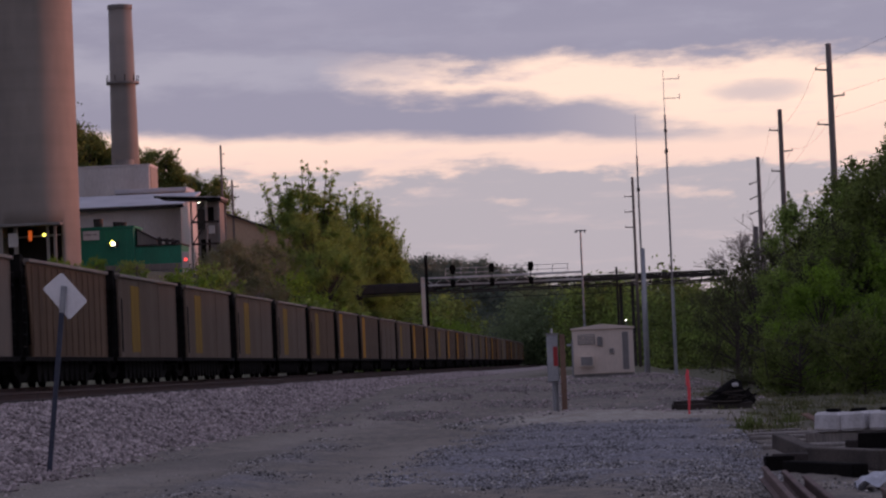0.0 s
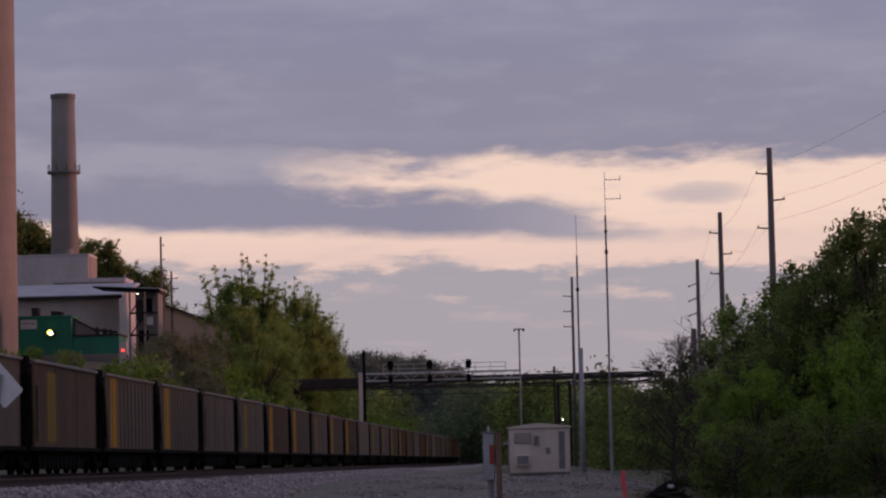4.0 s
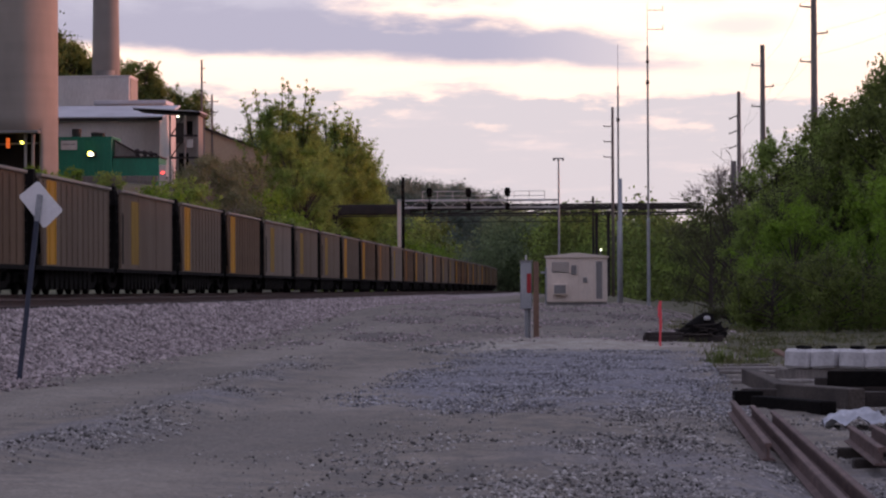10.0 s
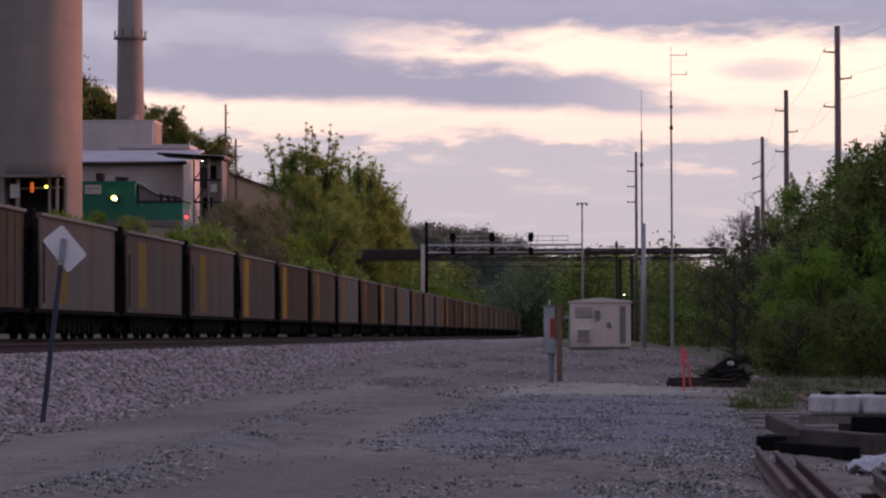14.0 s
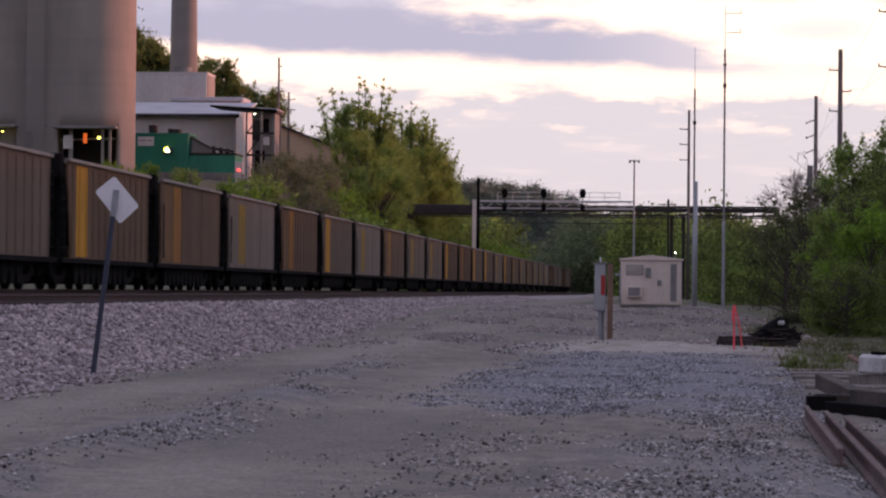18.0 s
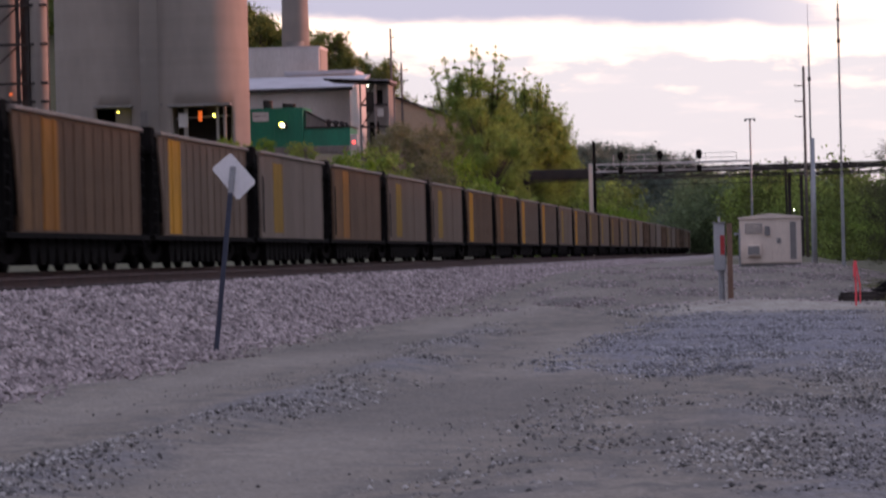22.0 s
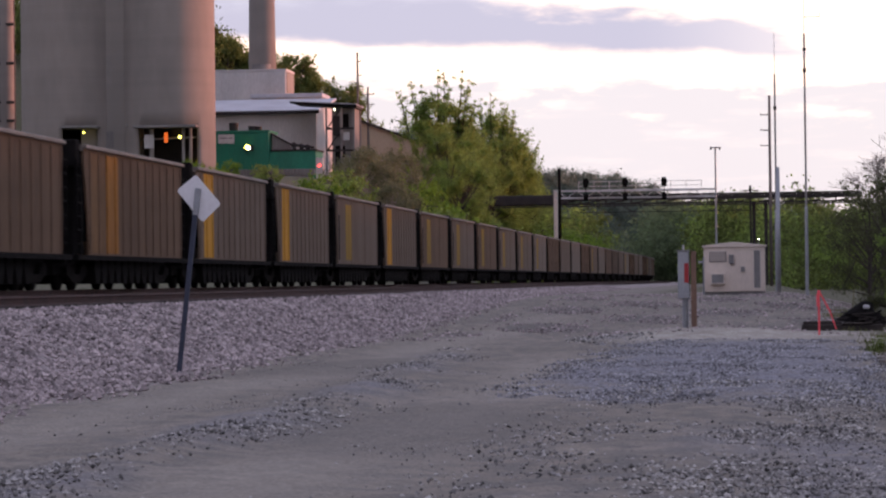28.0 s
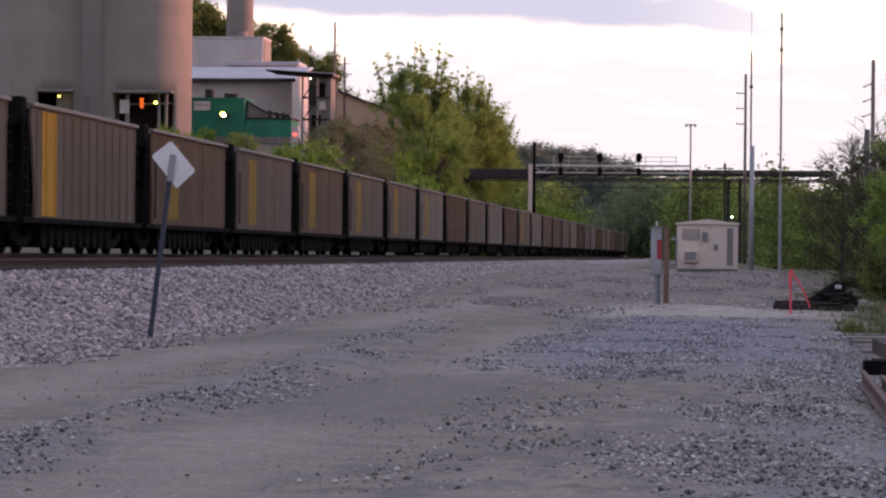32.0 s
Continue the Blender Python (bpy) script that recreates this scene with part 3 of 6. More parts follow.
def build_stones():
    x, y, rs = scatter(52000, -13.7, -8.2, 30, 130, 11, 1.5)
    toe = bank_toe(y)
    keep = (x < toe - 0.1) | (rs.rand(len(x)) < 0.4 * np.clip((toe + 1.2 - x) / 1.3, 0, 1) ** 2)
    x, y = x[keep], y[keep]
    size = 0.026 + 0.052 * rs.rand(len(x)) ** 2
    stones("ballast_stones", np.stack([x, y, ground_z(x, y) + size * 0.3], -1), size, STONE, "broken pinkish grey ballast stones on the bank", 1)
    x, y, rs = scatter(16000, -13.7, -10.9, 118, 260, 18, 1.2)
    size = 0.035 + 0.055 * rs.rand(len(x)) ** 2
    stones("far_ballast_stones", np.stack([x, y, ground_z(x, y) + size * 0.3], -1), size, STONE, "broken pinkish grey ballast stones further along the bank", 8)
    x, y, rs = scatter(42000, -3.9, 2.2, 37, 74, 12, 1.2)
    patch = np.sin(x * 2.1 + y * 0.5) + np.sin(y * 0.8 - x) + 0.8 * np.sin(x * 5.3 - y * 1.1)
    keep = rs.rand(len(x)) < (0.2 + 0.8 * (patch > -0.5)) * np.clip((x + 3.9) / 0.8, 0, 1) * np.clip((y - 36) / 6, 0, 1)
    x, y = x[keep], y[keep]
    size = 0.011 + 0.022 * rs.rand(len(x)) ** 2.2
    stones("blue_gravel", np.stack([x, y, ground_z(x, y) + size * 0.4], -1), size, STONE_BLUE, "loose blue-grey crushed gravel", 2)
    x, y, rs = scatter(22000, -7.2, -4.2, 18, 70, 13, 1.3)
    mid = -5.3 - 0.045 * np.clip(y - 38, 0, 40) + 0.25 * np.sin(y * 0.45)
    keep = (np.abs(x - mid) < 0.2 + 0.6 * rs.rand(len(x)) ** 2) & (rs.rand(len(x)) < 0.35 + 0.65 * (np.sin(y * 0.62 + 1.2) + 0.6 * np.sin(y * 1.7 + x) > -0.35))
    x, y = x[keep], y[keep]
    size = 0.010 + 0.024 * rs.rand(len(x)) ** 2
    stones("windrow_stones", np.stack([x, y, ground_z(x, y) + size * 0.3], -1), size, STONE_MIX, "ridge of loose stones between wheel tracks", 3)
    x, y, rs = scatter(16000, -9.4, 4.5, 78, 165, 15, 1.0)
    keep = rs.rand(len(x)) < 0.12 + 0.88 * (np.sin(x * 1.3 + y * 0.31) + np.sin(y * 0.23 - x * 0.8) > 0.1)
    x, y = x[keep], y[keep]
    size = 0.022 + 0.05 * rs.rand(len(x)) ** 3
    stones("far_rubble", np.stack([x, y, ground_z(x, y) + size * 0.3], -1), size, STONE, "patches of loose rubble beyond the mound", 5)
    x, y, rs = scatter(1500, -4.9, -2.6, 73, 79, 17, 1.0)
    keep = rs.rand(len(x)) < np.exp(-((x + 3.7) / 0.7) ** 2 - ((y - 76) / 2) ** 2)
    x, y = x[keep], y[keep]
    size = 0.025 + 0.04 * rs.rand(len(x)) ** 2
    stones("mound_rubble", np.stack([x, y, ground_z(x, y) + size * 0.3], -1), size, STONE_MIX, "dark rubble at the end of the mound", 7)
    x, y, rs = scatter(40000, -2.9, 4.4, 19, 45, 16, 1.0)
    tan = np.clip((y - 31) / 2, 0, 1) * np.clip((40 - y) / 2, 0, 1) * np.clip((0.6 - x) / 0.8, 0, 1)
    keep = rs.rand(len(x)) < np.clip((x + 2.9) / 2.2, 0.04, 1) * (0.35 + 0.65 * (np.sin(x * 1.9 + y * 0.6) + np.sin(y * 0.9 - x) > -0.5)) * (1 - 0.85 * tan)
    x, y = x[keep], y[keep]
    size = 0.009 + 0.022 * rs.rand(len(x)) ** 2.5
    stones("dark_gravel", np.stack([x, y, ground_z(x, y) + size * 0.4], -1), size, STONE_MIX, "rough dark gravel around the scrap rails", 6)
    x, y, rs = scatter(26000, -9.5, 3.0, 18, 60, 14, 1.4)
    keep = rs.rand(len(x)) < 0.12 + 0.88 * (np.sin(x * 1.1 + y * 0.4) + np.sin(x * 2.7 - y * 0.31) + np.sin(y * 0.9 + 1) > 0.9)
    x, y = x[keep], y[keep]
    size = 0.006 + 0.014 * rs.rand(len(x)) ** 3
    stones("road_pebbles", np.stack([x, y, ground_z(x, y) + size * 0.3], -1), size, STONE_MIX, "scattered pebbles on the dirt road", 4)


# ---- track ----
RAIL_Z, NEAR_Z, TRAIN_X, NEAR_X = 1.43, 1.32, -19.35, -15.0
RAIL_PROFILE = ((-0.07, 0), (0.07, 0), (0.07, 0.012), (0.012, 0.03), (0.012, 0.125), (0.036, 0.135), (0.036, 0.165), (0.028, 0.172), (-0.028, 0.172), (-0.036, 0.165), (-0.036, 0.135), (-0.012, 0.125), (-0.012, 0.03), (-0.07, 0.012))


def rail_mesh(x_mid, top, material, name, parent):
    ys = [0.0, 470] + list(range(490, 741, 25))
    v, f, k = [], [], len(RAIL_PROFILE)
    for y in ys:
        off = float(bend(y))
        v += [(x_mid + off + a, y, top - 0.172 + b) for a, b in RAIL_PROFILE]
    for i in range(len(ys) - 1):
        for j in range(k):
            f.append((i * k + j, i * k + (j + 1) % k, (i + 1) * k + (j + 1) % k, (i + 1) * k + j))
    return link(name, v, f, material, parent)


def build_tracks():
    for x, top, label in ((NEAR_X, NEAR_Z, "empty near track with rusty brown rails"), (TRAIN_X, RAIL_Z, "track with rusty rails under the coal train")):
        track = thing("railway_track", Matrix(), label, "railway track", "tracks", "structure")
        for s in (-0.7525, 0.7525):
            rail_mesh(x + s, top, RUST, "rail", track)
        tie = None
        for i in range(290 if x == NEAR_X else 150):
            m = Matrix.Translation((x, 38 + i * (0.54 if x == NEAR_X else 0.6), top - 0.172))
            if tie is None:
                tie = part("tie", boxed(-1.3, 1.3, -0.11, 0.11, -0.17, -0.002, bevel=0.012), TIE, track)
                tie.matrix_basis = m
            else:
                again(tie, track, m)
        v, f = [], []
        for y in np.arange(194.6 if x == NEAR_X else 128, 470, 0.54 if x == NEAR_X else 0.6):
            k, z = len(v), top - 0.174
            v += [(x - 1.3, y - 0.11, z), (x + 1.3, y - 0.11, z), (x + 1.3, y + 0.11, z), (x - 1.3, y + 0.11, z), (x - 1.3, y - 0.11, z - 0.17), (x + 1.3, y - 0.11, z - 0.17), (x + 1.3, y + 0.11, z - 0.17), (x - 1.3, y + 0.11, z - 0.17)]
            f += [(k, k + 1, k + 2, k + 3), (k + 4, k + 5, k + 1, k), (k + 5, k + 6, k + 2, k + 1), (k + 6, k + 7, k + 3, k + 2), (k + 7, k + 4, k, k + 3)]
        tagged(link("far_ties", v, f, TIE, track), "", "", "", "stuff")


# ---- coal train ----
PITCH = 16.2
CAR = {}


def tooth(step):
    """One bottom door: a wedge hung across the car."""
    bm = bmesh.new()
    pr = [(-0.30 * step, 0.86), (0.30 * step, 0.86), (0.46 * step, 0.62), (0.22 * step, 0.16), (-0.22 * step, 0.16), (-0.46 * step, 0.62)]
    va = [bm.verts.new((-1.3, y, z)) for y, z in pr]
    vb = [bm.verts.new((1.3, y, z)) for y, z in pr]
    for j in range(6):
        bm.faces.new((va[j], va[(j + 1) % 6], vb[(j + 1) % 6], vb[j]))
    bm.faces.new(va[::-1])
    bm.faces.new(vb)
    bmesh.ops.recalc_face_normals(bm, faces=bm.faces)
    return bm


def wheel_mesh():
    bm = bmesh.new()
    tube(bm, (-0.07, 0, 0), (0.06, 0, 0), 0.457, n=20)
    tube(bm, (-0.10, 0, 0), (-0.07, 0, 0), 0.49, n=20)
    tube(bm, (0.06, 0, 0), (0.12, 0, 0), 0.12, n=10)
    return bm


def hopper_car(ribbed, paint, stripe):
    """One coal car: its rails lie at z 0, its length runs along y."""
    key = (ribbed, paint.name, stripe)
    if key in CAR:
        return CAR[key], False
    colour = {CAR_GREY: "dusty grey", CAR_LIGHT: "pale grey", CAR_BROWN: "brown-stained"}[paint]
    band = {"n": "a bright yellow end panel", "w": "a faded yellow panel", "o": "rusty orange panels", "-": "plain sides"}[stripe]
    car = thing("coal_hopper_car", Matrix(), f"{colour} {'ribbed' if ribbed else 'smooth-sided'} coal hopper car with {band}", "rail car", "coal train cars")
    L = 6.85
    # tub: side sheets, sloped ends, open top with coal
    bm = bmesh.new()
    for s in (-1, 1):
        cut = 0.55 if ribbed else 0.16
        outline = [(-L, 3.79), (-L, 3.35), (-L + 0.45 * cut, 2.75), (-L + 0.85 * cut, 1.95), (-L + cut, 1.2), (-L + cut, 0.88), (L - 0.12, 0.88), (L - 0.08, 3.1), (L, 3.4), (L, 3.79)]
        sheet = prism(outline, s * 1.50, s * 1.56)
        bmesh.ops.transform(sheet, matrix=Matrix(((0, 1, 0, 0), (1, 0, 0, 0), (0, 0, 1, 0), (0, 0, 0, 1))), verts=sheet.verts)
        bmesh.ops.recalc_face_normals(sheet, faces=sheet.faces)
        part("side_sheet", sheet, paint, car)
    for e in (-1, 1):
        ends = bmesh.new()
        v = [ends.verts.new(c) for c in ((-1.5, e * L, 3.79), (1.5, e * L, 3.79), (1.5, e * (L - 1.5), 1.3), (-1.5, e * (L - 1.5), 1.3))]
        ends.faces.new(v)
        v2 = [ends.verts.new(Vector(q.co) + Vector((0, -e * 0.06, 0))) for q in v]
        ends.faces.new(v2[::-1])
        # Black instead of car paint: the shade between cars is put into the colour.
        part("slope_sheet", ends, BLACK, car, "sloped end sheet, black for the shaded gap")
    box(bm, -1.5, 1.5, -L + 1.5, L - 1.5, 0.90, 1.30)
    part("floor_pan", bm, paint, car)
    rib = None
    if ribbed:
        for i in range(13):
            y = -L + 0.68 + i * (2 * L - 0.93) / 12
            if rib is None:
                rib = part("side_rib", prism([(1.56, 0.93), (1.585, 1.0), (1.585, 3.62), (1.56, 3.72)], -0.06, 0.06), paint, car)
                rib.matrix_basis = Matrix.Translation((0, y, 0))
            else:
                again(rib, car, Matrix.Translation((0, y, 0)))
    else:
        for i, y in enumerate((-L + 0.3, -L / 3, L / 3, L - 0.2)):
            if rib is None:
                rib = part("sheet_seam", boxed(1.56, 1.575, -0.05, 0.05, 0.95, 3.70), paint, car)
                rib.matrix_basis = Matrix.Translation((0, y, 0))
            else:
                again(rib, car, Matrix.Translation((0, y, 0)))
        part("end_slot", prism([(1.56, 1.1), (1.572, 1.1), (1.572, 2.9), (1.56, 3.0)], -L + 0.52, -L + 0.78), BLACK, car, "black slot beside the car end")
    pitch = (2 * L - 0.93) / 12
    if stripe == "n":
        part("yellow_panel", boxed(1.56, 1.567, -L + 1.3, -L + 2.95, 0.97, 3.68), YELLOW_BRIGHT, car, "bright yellow side panel")
        for i in (1, 2) if ribbed else ():
            part("painted_rib", prism([(1.56, 0.95), (1.592, 1.0), (1.592, 3.62), (1.56, 3.71)], -0.07, 0.07), YELLOW_BRIGHT, car).matrix_basis = Matrix.Translation((0, -L + 0.68 + i * pitch, 0))
    elif stripe == "w":
        part("yellow_panel", boxed(1.56, 1.568, -L + 2.7, -L + 4.7, 1.1, 3.50), YELLOW, car, "faded yellow side panel")
    elif stripe == "o":
        part("orange_panel", boxed(1.56, 1.566, -L + 0.7, -L + 2.5, 0.98, 3.66), RUSTY, car, "rust-brown side panel")
        part("orange_panel", boxed(1.56, 1.568, -L + 2.7, -L + 4.3, 0.98, 3.66), ORANGE, car, "rusty orange side panel")
        for i in (2, 3) if ribbed else ():
            part("painted_rib", prism([(1.56, 0.95), (1.592, 1.0), (1.592, 3.62), (1.56, 3.71)], -0.07, 0.07), ORANGE, car).matrix_basis = Matrix.Translation((0, -L + 0.68 + i * pitch, 0))
    for s in (-1, 1):
        bm = boxed(s * 1.53, s * 1.65, -L - 0.05, L + 0.05, 3.745, 3.85, bevel=0.015)
        part("top_chord", bm, CHORD, car, "bare metal top rim")
        part("side_sill", boxed(s * 1.40, s * 1.60, -L - 0.9, L + 0.9, 0.78, 0.92, bevel=0.01), BLACK, car)
    for e in (-1, 1):
        part("end_chord", boxed(-1.53, 1.53, e * L - 0.05, e * L + 0.07, 3.69, 3.85), CHORD, car)
        bm = bmesh.new()
        box(bm, -1.45, 1.45, e * (L + 0.55), e * (L + 0.85), 0.70, 1.02)
        for sx in (-1.42, 0.0, 1.42):
            tube(bm, (sx, e * (L + 0.75), 0.95), (sx, e * (L - 0.02), 3.6), 0.06, n=6)
            box(bm, sx - 0.06, sx + 0.06, e * (L - 0.1), e * (L - 0.02), 0.95, 3.6)
        if e < 0:
            box(bm, 0.95, 1.48, -L - 0.62, -L - 0.12, 3.25, 3.97, bevel=0.03)
        part("end_frame", bm, BLACK, car, "black end posts and platform")
        # Black panel added to draw the gap between cars as shade.
        part("gap_shade_wall", boxed(-1.45, 1.45, e * (L - 0.42), e * (L - 0.36), 0.95, 3.55), BLACK, car)
        bm = bmesh.new()
        for i in range(7):
            box(bm, 1.46, 1.52, e * (L + 0.18), e * (L + 0.62), 1.2 + i * 0.36, 1.24 + i * 0.36)
        for y in (0.16, 0.62):
            box(bm, 1.46, 1.52, e * (L + y), e * (L + y + 0.04), 0.92, 3.45)
        part("ladder", bm, BLACK, car)
        bm = boxed(-0.16, 0.16, e * (L + 0.8), e * (PITCH / 2 + 0.04), 0.72, 0.98, bevel=0.03)
        part("coupler", bm, BLACK, car)
        truck = part("truck", boxed(-1.0, 1.0, -0.2, 0.2, 0.40, 0.72, bevel=0.03), BLACK, car, "black steel truck")
        truck.matrix_basis = Matrix.Translation((0, e * (L - 1.1), 0))
        wheel = None
        for wx in (-1, 1):
            side = prism([(-1.25, 0.62), (-0.75, 0.72), (-0.35, 0.42), (0.35, 0.42), (0.75, 0.72), (1.25, 0.62), (1.2, 0.42), (0.5, 0.2), (-0.5, 0.2), (-1.2, 0.42)], -0.07, 0.07)
            bmesh.ops.transform(side, matrix=Matrix.Translation((wx * 1.02, 0, 0)) @ Matrix.Rotation(radians(90), 4, "Z"), verts=side.verts)
            part("side_frame", side, BLACK, truck)
            for wy in (-0.89, 0.89):
                m = Matrix.Translation((wx * 0.75, wy, 0.457)) @ Matrix.Rotation(0 if wx > 0 else math.pi, 4, "Z")
                if wheel is None:
                    wheel = part("wheel", wheel_mesh(), BLACK, truck, "", True)
                    wheel.matrix_basis = m
                else:
                    again(wheel, truck, m)
    step = (2 * L - 4.6) / 10
    door = None
    for i in range(10):
        m = Matrix.Translation((0, -L + 2.3 + (i + 0.5) * step, 0))
        if door is None:
            door = part("hopper_door", tooth(step), BLACK, car, "black bottom discharge door")
            door.matrix_basis = m
        else:
            again(door, car, m, "black bottom discharge door")
    # Solid black filler that stands for the shade under the car.
    part("underframe_shade_box", boxed(-0.9, 0.9, -L - 0.85, L + 0.85, 0.40, 0.84), BLACK, car)
    part("centre_sill", boxed(-0.3, 0.3, -L - 0.8, L + 0.8, 0.62, 0.90), BLACK, car)
    bm = bmesh.new()
    tube(bm, (1.1, 0, 0.6), (1.1, 2.2, 0.6), 0.14, n=8)
    part("air_tank", bm, BLACK, car)
    # the load, a little below the rim
    nx, ny = 5, 24
    v, f = [], []
    rs = random.Random(5)
    for j in range(ny + 1):
        for i in range(nx + 1):
            edge = min(i, nx - i, j / 3, (ny - j) / 3) / 2
            v.append((-1.5 + 3 * i / nx, -L + 0.1 + (2 * L - 0.2) * j / ny, 3.30 + 0.25 * min(edge, 1) + rs.uniform(-0.05, 0.05)))
    for j in range(ny):
        for i in range(nx):
            a = j * (nx + 1) + i
            f.append((a, a + 1, a + nx + 2, a + nx + 1))
    link("coal_load", v, f, BLACK, car, "black coal load")
    CAR[key] = car
    return car, True


KINDS = {0: "SwG", 1: "SwG", 2: "SwG", 3: "SwG", 4: "SwB", 5: "RnG", 6: "RnG", 7: "S-G", 8: "SwG", 9: "RnB", 10: "RnG", 11: "SwG", 12: "RnG", 13: "RnB",
         14: "SwL", 15: "SwG", 16: "SwG", 17: "RnG", 18: "RnB", 19: "SoB", 20: "SwL", 21: "RoB", 22: "RnG", 23: "SwL", 24: "SoB", 25: "SwG", 26: "SwG", 27: "RnB",
         28: "RoB", 29: "RnG", 30: "RnG", 31: "SwG", 32: "RnG", 33: "SwB", 34: "SwG", 35: "SwB", 36: "SwG", 37: "SwG"}
CYCLE = ["S-G", "S-L", "R-B", "SwG", "S-L", "S-B", "R-G", "S-G", "SwL", "R-B"]
TRAIN = []
MOVING = {}
# seconds and how far the ribbon on the stake blows out, in degrees
BREEZE = ((0, 3), (7, 4), (10, 2), (13, 3), (14, 13), (15.5, 16), (17, 20), (18, 14), (19, 6), (20, 4), (21, 10), (23, 8), (24, 16), (25, 20), (26.5, 24), (27.5, 30), (28, 27), (28.3, 32), (28.6, 26),
          (29, 18), (29.3, 13), (29.6, 14), (30, 9), (30.3, 7), (30.6, 12), (31, 6), (31.3, 24), (31.6, 34), (32, 31))


def build_train():
    for k in range(-4, 75):
        code = KINDS.get(k) or CYCLE[k % len(CYCLE)]
        paint = {"G": CAR_GREY, "L": CAR_LIGHT, "B": CAR_BROWN}[code[2]]
        car, fresh = hopper_car(code[0] == "R", paint, code[1])
        if not fresh:
            car = copy_thing(car, Matrix())
        TRAIN.append((k, car))


def car_pose(k, t):
    """The middle of car k, which rolls towards the camera at about 17 m/s."""
    y = 105.0 - 1.087 * t + 0.00463 * t * t + PITCH * (k - t) + PITCH / 2
    turn = math.degrees(math.atan(2 * max(y - 470, 0) / 5600))
    return pose(TRAIN_X + float(bend(y)), y, RAIL_Z, 0, 0, turn)


def motions():
    for k, car in TRAIN:
        walk(car, [(t, car_pose(k, t)) for t in range(0, 33, 2)])
    walk(MOVING["ribbon"], [(t, pose(1.49, 77.97, 1.17, 0, -out, 0)) for t, out in BREEZE])


# ---- plants ----
def leaf_mesh(clumps, n, size, rs, flat=0.0):
    """n leaves in clumps (x, y, z, radius); returns vertices and faces."""
    c = np.array(clumps, float)
    w = c[:, 3] ** 2.5
    pick = rs.choice(len(c), n, p=w / w.sum())
    d = rs.normal(size=(n, 3))
    d /= np.linalg.norm(d, axis=1)[:, None]
    core = rs.rand(n) < 0.3                              # larger leaves fill the middle of a clump
    r = c[pick, 3] * np.where(core, 0.65 * rs.rand(n), 0.3 + 0.8 * rs.rand(n) ** 0.6)
    pos = c[pick, :3] + d * r[:, None] * np.array((1, 1, 0.85))
    a, b = rs.normal(size=(n, 3)), rs.normal(size=(n, 3))
    a /= np.linalg.norm(a, axis=1)[:, None]
    b -= (a * b).sum(1)[:, None] * a
    b /= np.linalg.norm(b, axis=1)[:, None]
    s = (size * np.where(core, 1.7, 1.0) * (0.6 + 0.8 * rs.rand(n)))[:, None]
    v = np.stack([pos - a * s, pos + b * s * 0.45, pos + a * s, pos - b * s * 0.45], 1).reshape(-1, 3)
    f = np.arange(4 * n).reshape(n, 4)
    return v, f


def limb_mesh(paths):
    """Tapered limbs: each a start, an end and two radii, five-sided."""
    v, f = [], []
    for a, b, r0, r1 in paths:
        a, b = np.array(a, float), np.array(b, float)
        d = b - a
        d = d / max(np.linalg.norm(d), 1e-6)
        u = np.cross(d, (0.3, 0.9, 0.2))
        u /= np.linalg.norm(u)
        w = np.cross(d, u)
        k = len(v)
        for base, r in ((a, r0), (b, r1)):
            v += [tuple(base + r * (math.cos(q) * u + math.sin(q) * w)) for q in (0, 1.257, 2.513, 3.77, 5.027)]
        f += [(k + i, k + (i + 1) % 5, k + 5 + (i + 1) % 5, k + 5 + i) for i in range(5)]
    return v, f


